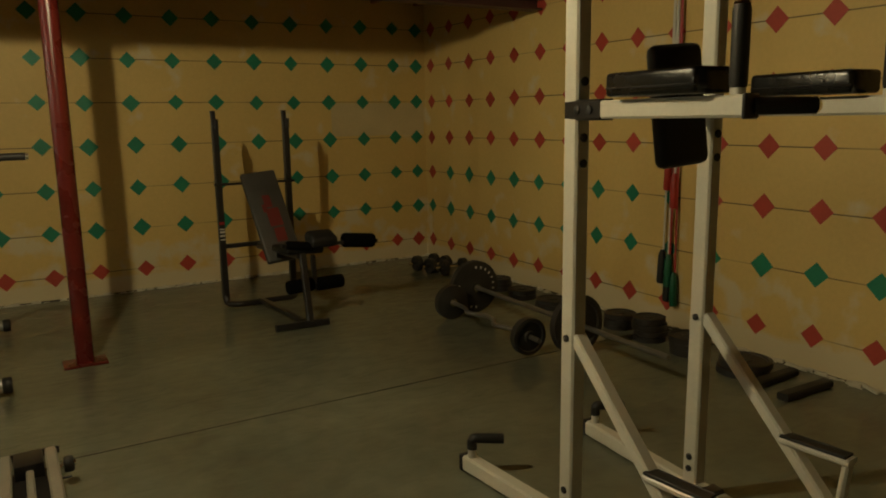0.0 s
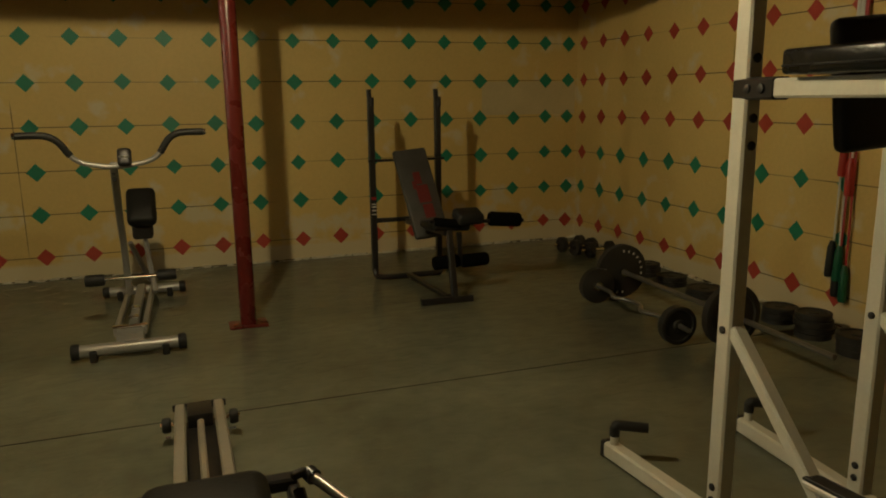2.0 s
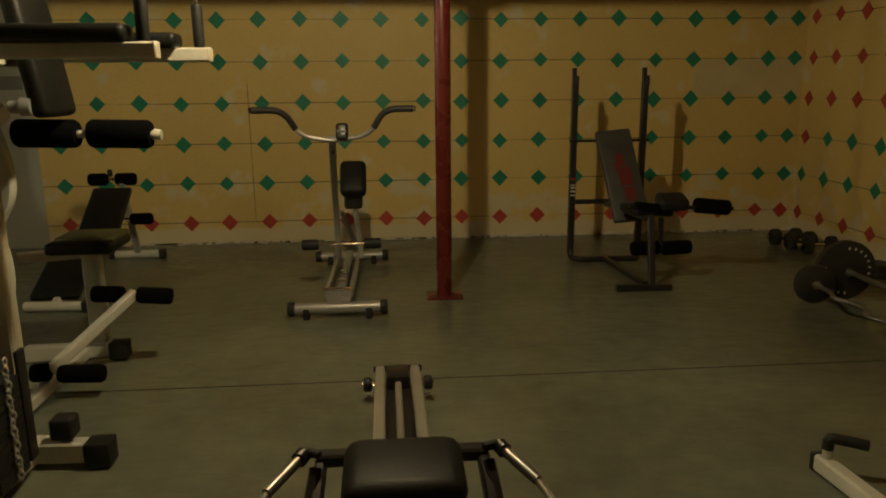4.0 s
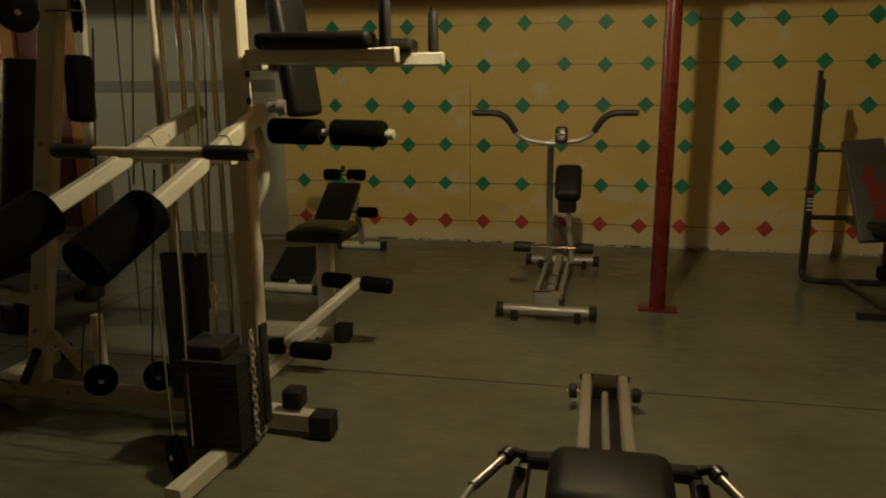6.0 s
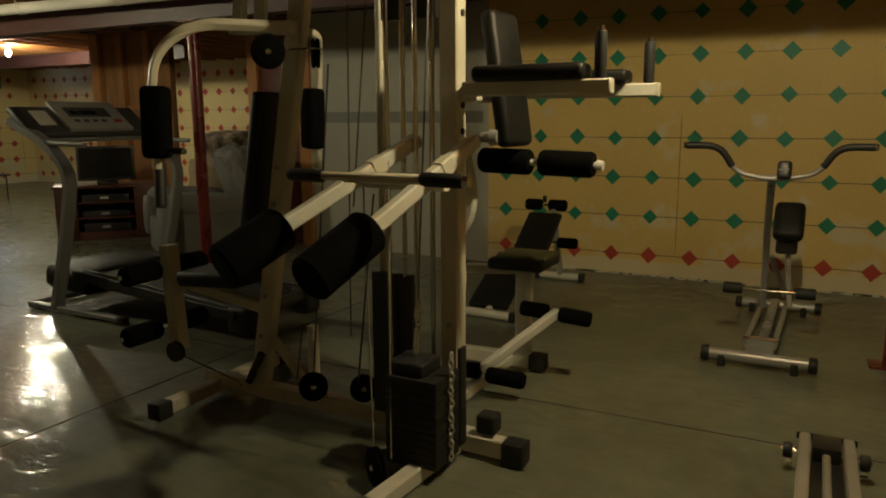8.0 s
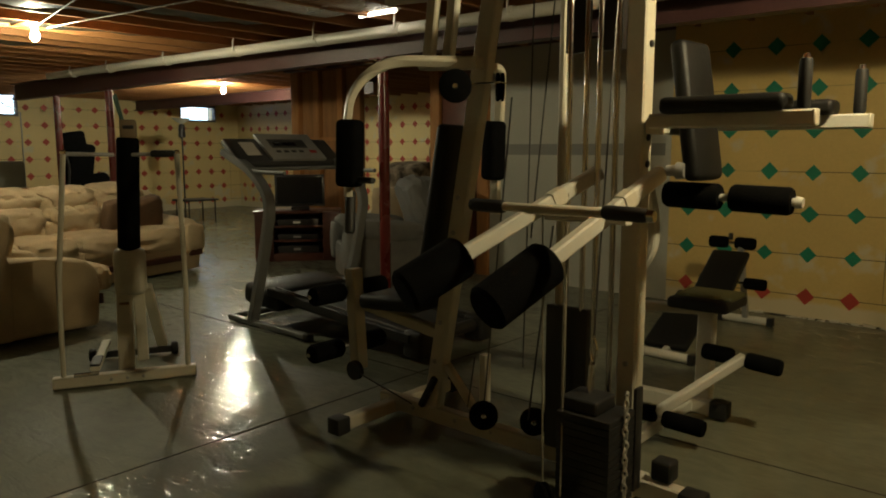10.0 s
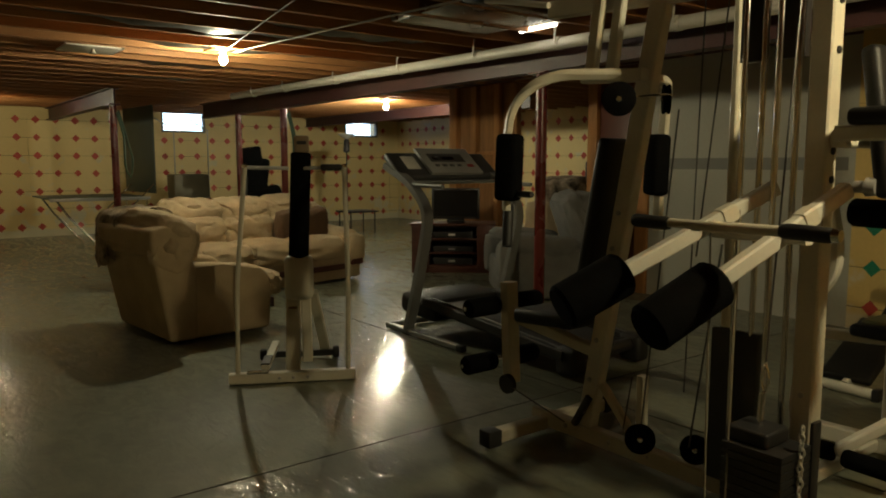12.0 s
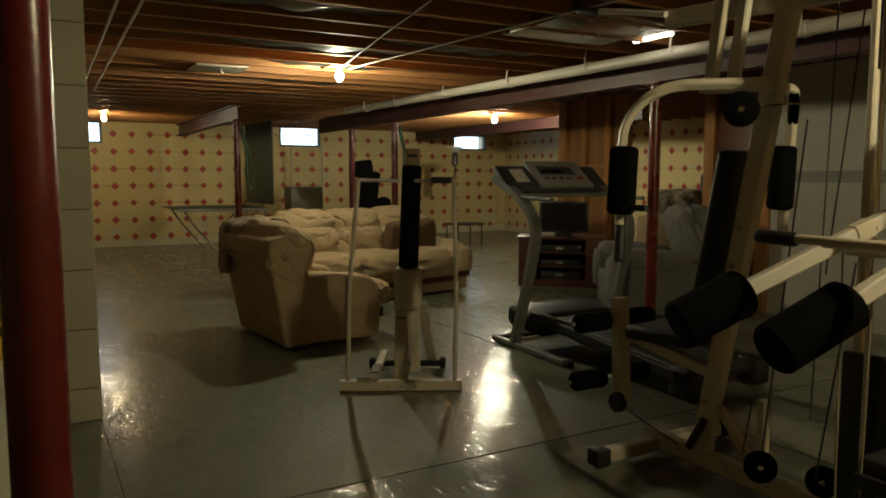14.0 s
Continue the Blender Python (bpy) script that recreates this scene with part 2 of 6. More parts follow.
def ring(r, n=12):
    return [(r * math.cos(2 * math.pi * i / n), r * math.sin(2 * math.pi * i / n)) for i in range(n)]


def tube_section(w, h, c=0.006):
    x, y = w / 2, h / 2
    return [(-x + c, -y), (x - c, -y), (x, -y + c), (x, y - c), (x - c, y), (-x + c, y), (-x, y - c), (-x, -y + c)]


def bar(p, q, w, h=None, bm=None, up=(0, 0, 1)):
    """A square steel tube from p to q."""
    return sweep((p, q), tube_section(w, h or w), bm, up)


def rod(points, r, bm=None, n=12):
    return sweep(points, ring(r, n), bm)


def arc(points, r, steps=5):
    """Rounds the inner corners of a line of points with radius r."""
    pts = [Vector(p) for p in points]
    out = [pts[0]]
    for a, p, c in zip(pts, pts[1:], pts[2:]):
        k = min(r, (a - p).length * 0.45, (c - p).length * 0.45)
        s, e = p + (a - p).normalized() * k, p + (c - p).normalized() * k
        for i in range(steps + 1):
            t = i / steps
            out.append(s * (1 - t) ** 2 + p * 2 * t * (1 - t) + e * t * t)
    return out + [pts[-1]]


def turned(p, q, profile, bm=None, n=20):
    """A turned body on the line p to q: profile of (share of the way, radius)."""
    b = bm or bmesh.new()
    p, q = Vector(p), Vector(q)
    d = (q - p).normalized()
    u = d.orthogonal().normalized()
    w = d.cross(u)
    rings = []
    for t, r in profile:
        c = p + (q - p) * t
        rings.append([b.verts.new(c + (u * math.cos(2 * math.pi * i / n) + w * math.sin(2 * math.pi * i / n)) * max(r, 1e-4)) for i in range(n)])
    for a, c in zip(rings, rings[1:]):
        for i in range(n):
            b.faces.new((a[i], a[(i + 1) % n], c[(i + 1) % n], c[i]))
    b.faces.new(rings[0][::-1])
    b.faces.new(rings[-1])
    return b


def roller(p, q, r, bm=None):
    """A foam roll with rounded rims."""
    n = (Vector(q) - Vector(p)).length
    e = min(0.4, 0.012 / n)
    return turned(p, q, [(0, r * 0.35), (0.001, r * 0.86), (e, r), (1 - e, r), (0.999, r * 0.86), (1, r * 0.35)], bm)


def bolt(p, q, r, bm=None):
    return turned(p, q, [(0, r), (0.7, r), (1, r * 0.6)], bm, 8)


# ---- the room ----
TOP, JOIST_Z = 2.44, 2.20
XW, XE, YN, YS, YF, XI = -14.35, 3.36, 5.90, -3.5, 9.7, -2.6
STEP, ROW0 = 0.3048, 0.17

floor = solo("floor", block(XW - 0.3, XE + 0.3, YS - 0.3, YF + 0.3, -0.15, 0), CONCRETE, "grey sealed concrete floor, worn and partly shiny", "floor", "structure", smooth=False)
bmj = bmesh.new()
for x0, x1, y0, y1 in ((-14.3, 3.3, 3.047, 3.053), (-2.805, -2.797, -3.4, 3.04), (-2.805, -2.797, 3.06, 5.85), (-8.9, -8.892, -3.4, 9.6), (-9.0, -2.81, 0.317, 0.323)):
    block(x0, x1, y0, y1, -0.003, 0.0015, bm=bmj)
solo("control_joint", bmj, JOINT, "thin dark control joints sawn into the concrete floor", "floor joint", "structure", smooth=False)


def wall_with_openings(name, mat, label, along, c0, c1, a0, a1, openings):
    """A wall of thickness c0..c1 and run a0..a1 ("x" or "y"), with (start, end, sill, head) openings."""
    b = bmesh.new()

    def put(s, e, z0, z1):
        if along == "x":
            block(s, e, c0, c1, z0, z1, bm=b)
        else:
            block(c0, c1, s, e, z0, z1, bm=b)

    at = a0
    for s, e, z0, z1 in sorted(openings):
        put(at, s, 0, TOP)
        if z0 > 0:
            put(s, e, 0, z0)
        put(s, e, z1, TOP)
        at = e
    put(at, a1, 0, TOP)
    return solo(name, b, mat, label, "wall", "structure", smooth=False)


WINDOWS = ((0.36, 1.20, 1.83, 2.22), (4.37, 5.21, 1.84, 2.24), (8.31, 9.16, 1.84, 2.18))
wall_north = wall_with_openings("wall_north", YELLOW, "yellow painted basement wall with rows of green and red diamonds", "x", YN, YN + 0.2, XI, XE + 0.2, ())
wall_east = wall_with_openings("wall_east", YELLOW, "yellow painted basement wall with red and green diamonds", "y", XE, XE + 0.2, YS, YN, ())
wall_west = wall_with_openings("wall_west", CREAM, "cream basement wall with red diamonds and small high windows", "y", XW - 0.2, XW, YS, YF, WINDOWS)
wall_far = wall_with_openings("wall_north_far", CREAM, "cream basement wall with red diamonds", "x", YF, YF + 0.2, XW - 0.2, XI, ())
wall_south = wall_with_openings("wall_south", CREAM, "cream painted basement wall", "x", YS - 0.2, YS, XW - 0.2, XE + 0.2, ())
wall_inner = wall_with_openings("wall_inner", CREAM, "cream painted basement wall", "y", XI, XI + 0.2, YN + 0.2, YF + 0.2, ())

# the painted diamonds, a hair proud of the wall
def diamond_mesh(name, mat, d, axis, sign):
    b = bmesh.new()
    corners = ((d, 0), (0, d), (-d, 0), (0, -d))
    front, back = [], []
    for s, t in corners:
        if axis == "y":
            front.append(b.verts.new((s, sign * 0.0025, t))); back.append(b.verts.new((s, 0, t)))
        else:
            front.append(b.verts.new((sign * 0.0025, s, t))); back.append(b.verts.new((0, s, t)))
    b.faces.new(front)
    for i in range(4):
        b.faces.new((front[i], front[(i + 1) % 4], back[(i + 1) % 4], back[i]))
    bmesh.ops.recalc_face_normals(b, faces=b.faces)
    me = bpy.data.meshes.new(name)
    b.to_mesh(me)
    b.free()
    me.materials.append(mat)
    return me


def diamonds(wall, axis, sign, fixed, places, colour, size):
    meshes = {c: diamond_mesh("painted_diamond", c, size, axis, sign) for c in (GREEN, RED)}
    for a, r in places:
        ob = new("painted_diamond", meshes[colour(a, r)])
        j = (random.uniform(-0.006, 0.006), random.uniform(-0.006, 0.006))
        k = random.uniform(0.92, 1.06)
        z = ROW0 + r * STEP + j[1]
        ob.location = (a + j[0], fixed, z) if axis == "y" else (fixed, a + j[0], z)
        ob.scale = (k, 1, k * random.uniform(0.97, 1.04)) if axis == "y" else (1, k, k * random.uniform(0.97, 1.04))
        ob.parent = wall


NORTH_COLS = [0.002 + c * STEP for c in range(-8, 11)] + [3.27]
diamonds(wall_north, "y", -1, YN, [(x, r) for x in NORTH_COLS for r in range(8)], lambda a, r: RED if r == 0 else GREEN, 0.062)
diamonds(wall_east, "x", -1, XE, [(5.79 - d * STEP, r) for d in range(0, 27) for r in range(8)], lambda a, r: GREEN if r == 1 or (r == 2 and 2.9 < a < 5.7) else RED, 0.062)
west_places = [(y, r) for y in [-3.2 + i * STEP for i in range(42)] for r in range(8)]
west_places = [(y, r) for y, r in west_places if not any(s - 0.08 < y < e + 0.08 and r * STEP + ROW0 > z0 - 0.08 for s, e, z0, z1 in WINDOWS)]
diamonds(wall_west, "x", 1, XW, west_places[:336], lambda a, r: RED, 0.066)
diamonds(wall_far, "y", -1, YF, [(XW + 0.2 + i * STEP, r) for i in range(28) for r in range(8)], lambda a, r: RED, 0.066)

# ceiling: joists on edge under the subfloor boards, one mesh
bmc = block(XW - 0.2, XE + 0.2, YS - 0.2, YF + 0.2, TOP, TOP + 0.05)
x = XW + 0.15
while x < XE:
    block(x - 0.019, x + 0.019, YS, YF, JOIST_Z + random.uniform(-0.004, 0.004), TOP - 0.002, bm=bmc)
    x += 0.4064
solo("ceiling", bmc, JOIST, "open ceiling of brown wooden joists under floor boards", "ceiling", "structure", smooth=False)


def i_beam(name, x0, x1, y, z0, z1, label):
    w = 0.065
    h, f, t = z1 - z0, 0.012, 0.009
    sec = [(-w, 0), (w, 0), (w, f), (t, f), (t, h - f), (w, h - f), (w, h), (-w, h), (-w, h - f), (-t, h - f), (-t, f), (-w, f)]
    solo(name, sweep(((x0, y, z0), (x1, y, z0)), sec), BEAM, label, "beam", "structure", smooth=False)


i_beam("steel_beam", -11.9, XE, 4.31, 1.968, 2.195, "dark red oxide steel I-beam under the joists")
i_beam("steel_beam", XW, -10.0, 2.5, 1.99, 2.195, "short dark red steel I-beam under the joists")
i_beam("steel_beam", XW, -7.6, 7.38, 2.02, 2.195, "dark red steel I-beam lit by a bare bulb")


def column(x, y, top, label):
    t = thing("steel_column", (x, y, 0), label, "column", "steel columns", "structure")
    part("shaft", turned((x, y, 0.012), (x, y, top - 0.012), [(0, 0.0445), (1, 0.0445)], n=24), STEEL_RED, t)
    part("base_plate", block(x - 0.105, x + 0.105, y - 0.07, y + 0.07, 0, 0.012, 0.003), STEEL_RED, t)
    part("cap_plate", block(x - 0.1, x + 0.1, y - 0.07, y + 0.07, top - 0.012, top, 0.003), STEEL_RED, t)


for x, y, top in ((0.335, 4.26, 1.968), (-4.32, 4.31, 1.968), (-9.0, 4.31, 1.968), (-10.5, 4.31, 1.968), (-10.1, 2.5, 1.99)):
    column(x, y, top, "red painted round steel column on a base plate")
column(-1.40, 0.05, JOIST_Z, "glossy dark red steel column beside the block pier")

# ---- windows ----
def window(i, y0, y1, z0, z1):
    g = thing("window_%d" % i, (XW, (y0 + y1) / 2, z0), "small high basement window with a pale frame and bright daylight behind", "window", kind="structure")
    fx0, fx1, w = XW - 0.10, XW - 0.005, 0.04
    for a in ((y0, y1, z0, z0 + w), (y0, y1, z1 - w, z1)):
        part("window_frame", block(fx0, fx1, a[0], a[1], a[2], a[3], 0.004), FRAMEGREY, g)
    for a in ((y0, y0 + w), (y1 - w, y1)):
        part("window_frame", block(fx0, fx1, a[0], a[1], z0 + w, z1 - w, 0.004), FRAMEGREY, g)
    pane = part("pane", block(XW - 0.095, XW - 0.090, y0 + w, y1 - w, z0 + w, z1 - w), GLASS, g)
    pane.visible_shadow = False
    part("latch", cushion((XW - 0.055, (y0 + y1) / 2, z0 + 0.03), (0.02, 0.06, 0.02), soft=0.005, segments=1), SILVER, g)
    # the ribbed well behind it; its ribs glow by themselves in place of daylight
    b = bmesh.new()
    n = 9
    for k in range(n):
        z = z0 - 0.1 + (z1 - z0 + 0.3) * k / n
        block(XW - 0.75, XW - 0.735, y0 - 0.25, y1 + 0.25, z, z + (z1 - z0 + 0.3) / n * 0.74, bm=b)
    part("window_well", b, DAY, g, "bright ribbed window well", smooth=False)


FRAMEGREY = material("grey_window_frame", (0.16, 0.16, 0.155), 0.5, 0, 0.1)
GLASS = bpy.data.materials.new("window_glass")
GLASS.use_nodes = True
gb = GLASS.node_tree.nodes["Principled BSDF"]
gb.inputs["Transmission Weight"].default_value, gb.inputs["Roughness"].default_value, gb.inputs["IOR"].default_value = 1.0, 0.02, 1.45
gb.inputs["Base Color"].default_value = (0.92, 0.96, 0.98, 1)
for i, (y0, y1, z0, z1) in enumerate(WINDOWS):
    window(i + 1, y0, y1, z0, z1)

# ---- block pier ----
pier = thing("block_pier", (-4.4, 0.0, 0), "cream painted concrete block pier with thin joints", "pier", kind="structure")
z, k = 0.0, 0
while z < TOP - 0.02:
    h = min(0.302, TOP - z)
    z1 = z + h
    if k == 0:
        h, z1 = 0.17, 0.17
    part("block", block(-4.62, -4.18, -0.32, 0.325, z + 0.002, z1 - 0.001, 0.004), WHITE_BLOCK, pier)
    z, k = z1 + 0.0028, k + 1
part("mortar_core", block(-4.61, -4.19, -0.31, 0.315, 0, TOP - 0.01), material("grey_mortar", (0.16, 0.15, 0.11), 0.9), pier)
solo("wall_stub", block(-4.6, -4.2, YS, -0.34, 0, TOP), CREAM, "cream block wall behind the pier", "wall", "structure", smooth=False)

# ---- the board-and-stud partition north of the beam ----
solo("partition_board", block(-4.45, XI, YN, YN + 0.10, 0, 2.20), GREYWALL, "grey unpainted board wall beside the wooden door posts", "wall", "structure", smooth=False)
solo("partition_tape", block(-4.40, XI - 0.05, YN - 0.004, YN - 0.001, 1.20, 1.30, 0.0), GREYTAPE, "dark taped seam across the grey board", "seam", "structure", smooth=False)
solo("partition_header", block(-7.72, XI, YN + 0.002, YN + 0.12, 2.205, TOP), BEAM, "dark header board over the partition", "trim", "structure", smooth=False)
posts = thing("door_posts", (-4.9, YN, 0), "orange-brown wooden door posts at the partition", "door frame", kind="structure")
for x0, x1 in ((-5.22, -5.10), (-4.60, -4.46)):
    part("post", block(x0, x1, YN - 0.02, YN + 0.10, 0, 2.2, 0.004), STUD, posts)
part("dark_board", block(-5.10, -4.60, YN + 0.03, YN + 0.06, 0, 2.2, 0.002), material("dark_red_board", (0.10, 0.028, 0.015), 0.45, 0, 0.25, 3, 40, 0.05), posts, "dark red-brown board")
panel = thing("wood_partition", (-7.1, 6.1, 0), "brown wood-board partition with upright studs", "partition wall", kind="structure")
for i, (x0, x1, y) in enumerate(((-7.70, -7.56, 6.02), (-7.54, -7.30, 6.08), (-7.28, -7.18, 6.03), (-7.16, -6.86, 6.08), (-6.84, -6.75, 6.03), (-6.73, -6.50, 6.08))):
    part("board" if x1 - x0 > 0.2 else "stud", block(x0, x1, y, 6.16, 0, 2.2, 0.004), PANELWOOD if x1 - x0 > 0.2 else STUD, panel)
part("rail", block(-7.55, -6.5, 6.055, 6.079, 1.36, 1.40, 0.003), STUD, panel)

# ---- services under the joists ----
def drain_pipe():
    g = thing("drain_pipe", (-5, 4.06, 2.12), "long white plastic drain pipe hung below the joists", "pipe")
    part("pipe", rod(((3.2, 4.06, 2.085), (-4.0, 4.06, 2.115), (-9.9, 4.0, 2.165)), 0.043, n=20), PVC, g)
    for x in (-9.2, -8.3, -7.1, -5.9, -4.8, -3.9, -2.9, -1.6, 0.2, 2.0):
        z = 2.1 - (x + 1) * 0.0062
        y = 4.06 if x > -4 else 4.06 - (-4 - x) * 0.01
        part("coupling" if x in (-7.1, -4.8) else "hanger", turned((x - 0.025, y, z), (x + 0.025, y, z), [(0, 0.046), (0.1, 0.05), (0.9, 0.05), (1, 0.046)]), PVC, g)
        part("hanger_strap", rod(arc([(x, y - 0.05, z - 0.01), (x, y - 0.052, z + 0.06), (x - 0.01, y - 0.03, JOIST_Z + 0.06)], 0.03), 0.008, n=8), PVC, g)


drain_pipe()
for y in (0.50, 0.62):
    solo("supply_pipe", rod(((-4.0, y, 2.185), (-9.0, y + 0.09, 2.185)), 0.009, n=10), PVC, "thin pale water pipe under the joists", "pipe", group="supply pipes")
solo("conduit", rod(((-6.1, 2.50, 2.17), (-5.77, 2.55, 2.18), (-3.5, 2.80, 2.185), (-2.0, 2.95, 2.185)), 0.007, n=10), WORNSTEEL, "shiny steel conduit under the joists", "conduit")
solo("cable_run", rod(((-6.1, 2.44, 2.19), (-4.6, 2.15, 2.19), (-3.2, 1.9, 2.19)), 0.005, n=8), CABLE, "thin electric cable stapled to the joists", "cable")
solo("air_duct", block(-4.35, -3.55, 2.9, 3.75, 2.205, 2.40, 0.006), material("galvanised_sheet", (0.42, 0.42, 0.40), 0.25, 1.0, 0.15, 4, 30, 0.05), "flat galvanised air duct between the joists", "air duct")
# no light fitting: a glowing rod added for the bright reflection on the duct
tube = thing("duct_glint", (-3.94, 3.89, 2.2), "added glowing rod in place of a bright reflection on the air duct", "tube light")
part("glint_backing", block(-4.16, -3.72, 3.86, 3.93, 2.225, 2.26, 0.005), PVC, tube)
part("tube", rod(((-4.12, 3.88, 2.21), (-3.76, 3.88, 2.21)), 0.013), GLINT, tube, "glowing rod")
vent = thing("ceiling_board", (-6.75, 1.55, 2.19), "pale flat board fixed under the joists", "board")
part("board", block(-6.98, -6.57, 1.32, 1.76, 2.182, 2.196, 0.003), PVC, vent)
part("knob", turned((-6.72, 1.55, 2.182), (-6.72, 1.55, 2.145), [(0, 0.012), (0.6, 0.012), (0.7, 0.03), (1, 0.03)], n=12), SILVER, vent)
# dark insulation sagging between joists
b = bmesh.new()
for x0, y0, y1 in ((-5.6, 0.6, 3.2), (-6.4, 1.0, 3.9), (-5.2, 2.2, 4.0), (-7.7, 1.5, 3.7), (-3.6, 0.5, 2.6), (-8.9, 1.6, 3.9), (-4.4, 0.2, 2.4), (-3.2, 1.5, 3.7)):
    xj = XW + 0.15 + round((x0 - XW - 0.15) / 0.4064) * 0.4064
    n = 14
    pts = [(xj + 0.203, y0 + (y1 - y0) * i / n, 2.30 - 0.07 * math.sin(math.pi * i / n) + 0.012 * math.sin(i * 2.1)) for i in range(n + 1)]
    sweep(pts, [(-0.175, 0), (-0.09, -0.02), (0.09, -0.02), (0.175, 0), (0.1, 0.05), (-0.1, 0.05)], b)
solo("insulation", b, material("black_duct_wrap", (0.02, 0.022, 0.02), 0.35, 0, 0.3, 6, 40, 0.2), "black plastic insulation wrap sagging between the joists", "insulation", kind="stuff")
# a flaking paint and dust line along the foot of the diamond walls
b = bmesh.new()
for i in range(1100):
    s = random.uniform(0.004, 0.013) if i % 5 else random.uniform(0.014, 0.032)
    off = abs(random.gauss(0, 0.012)) + 0.004
    if i % 2:
        x, y = random.uniform(XI, XE - 0.02), YN - off
    else:
        x, y = XE - off, random.uniform(-0.5, YN)
    join(b, block(-s, s, -s * 0.5, s * 0.5, 0, s * random.uniform(0.25, 0.7)), pose(x, y, 0.0005, random.uniform(-8, 8), random.uniform(-8, 8), (0 if i % 2 else 90) + random.uniform(-25, 25)))
solo("paint_flakes", b, material("chalky_flakes", (0.62, 0.58, 0.47), 0.85, 0, 0.2, 8, 60, 0.1), "crumbs of flaked paint along the foot of the wall", "debris", kind="stuff", smooth=False)
# short dark strips scattered along the line where slab and wall meet
b = bmesh.new()
for i in range(150):
    u, w, n = random.uniform(0, 1), random.uniform(0.002, 0.006), random.uniform(0.04, 0.22)
    if i % 2:
        x = XI + 0.2 + u * (XE - XI - 0.4)
        block(x - n / 2, x + n / 2, YN - 0.001 - w * 2.4, YN - 0.001, 0.001, 0.004 + w, bm=b)
    else:
        y = -0.3 + u * (YN + 0.1)
        block(XE - 0.001 - w * 2.4, XE - 0.001, y - n / 2, y + n / 2, 0.001, 0.004 + w, bm=b)
solo("wall_foot_strips", b, JOINT, "thin dark broken strips where the floor meets the wall", "floor joint", kind="stuff", smooth=False)
# ---- the multi-station gym ----
def caps(points, r, parent, name="foot_cap"):
    for p in points:
        part(name, cushion(p, (r, r, r), soft=0.008, segments=2), RUBBER, parent, "black rubber end cap")


CHAIN = material("zinc_chain", (0.60, 0.58, 0.53), 0.35, 0.3, 0.1)


def multi_gym():
    g = thing("multi_gym", (-1.7, 2.5, 0), "white multi-station home gym with black pads, pulleys and weight stacks", "exercise machine")
    part("base_beam", bar((-2.52, 2.5, 0.065), (-1.23, 2.48, 0.065), 0.055, 0.07), IVORY, g)
    part("rear_foot", bar((-2.44, 2.15, 0.05), (-2.44, 2.9, 0.05), 0.055, 0.06), IVORY, g)
    part("front_foot", bar((-1.245, 1.90, 0.035), (-1.20, 2.54, 0.035), 0.06, 0.06), WHITE, g)
    part("side_foot", bar((-1.19, 2.445, 0.055), (-0.98, 2.435, 0.055), 0.06, 0.07), WHITE, g)
    caps([(-2.44, 2.14, 0.05), (-2.44, 2.91, 0.05)], 0.075, g)
    caps([(-0.965, 2.435, 0.05)], 0.085, g)
    part("stop_block", cushion((-1.08, 2.455, 0.135), (0.075, 0.075, 0.075), soft=0.012), RUBBER, g, "black rubber stop block")
    # leaning mast of the seat, its brace and gussets
    part("mast", bar((-2.2, 2.5, 0.10), (-1.88, 2.5, 1.86), 0.055, 0.08, up=(1, 0, 0)), IVORY, g)
    part("mast_brace", bar((-2.12, 2.5, 0.30), (-1.93, 2.5, 0.10), 0.035, 0.035), IVORY, g)
    part("mast_brace", bar((-2.24, 2.46, 0.10), (-2.16, 2.46, 0.24), 0.03, 0.03), BLACKSTEEL, g)
    part("top_beam", bar((-2.46, 2.5, 1.925), (-1.22, 2.5, 1.86), 0.05, 0.075), IVORY, g)
    for z in (0.17, 0.32, 0.5, 0.66, 0.9, 1.05):
        x = -2.2 + (z - 0.1) * 0.182
        part("bolt", bolt((x, 2.463, z), (x, 2.452, z), 0.011), SILVER, g)
    for x in (-2.45, -2.3, -2.05, -1.85, -1.55, -1.4):
        part("bolt", bolt((x, 2.472, 0.07), (x, 2.462, 0.07), 0.011), SILVER, g)
    part("backrest", cushion((-2.155, 2.5, 1.0), (0.06, 0.15, 0.72), (0, 10.4, 0), 0.02), BLACK, g, "black vinyl backrest")
    part("seat", cushion((-2.37, 2.5, 0.565), (0.36, 0.28, 0.07), (0, -4, 0), 0.025), BLACK, g, "black vinyl seat")
    part("seat_support", bar((-2.17, 2.5, 0.44), (-2.68, 2.5, 0.51), 0.045, 0.05), IVORY, g)
    # leg lever with two pairs of foam rolls
    part("leg_lever", bar((-2.69, 2.47, 0.68), (-2.66, 2.47, 0.19), 0.07, 0.06, up=(1, 0, 0)), IVORY, g)
    for z, x in ((0.57, -2.72), (0.29, -2.74)):
        part("roll_axle", rod(((x, 2.22, z), (x, 2.72, z)), 0.011), CHROME, g)
        for y0, y1 in ((2.24, 2.42), (2.53, 2.70)):
            part("foam_roll", roller((x, y0, z), (x, y1, z), 0.047), FOAM, g, "black foam roll")
    part("pulley", turned((-2.62, 2.42, 0.2), (-2.62, 2.39, 0.2), [(0, 0.045), (0.2, 0.047), (0.5, 0.038), (0.8, 0.047), (1, 0.045)]), RUBBER, g)
    # butterfly arms
    part("arm_hanger", bar((-2.155, 2.42, 1.60), (-2.11, 2.42, 1.93), 0.035, 0.055, up=(1, 0, 0)), IVORY, g)
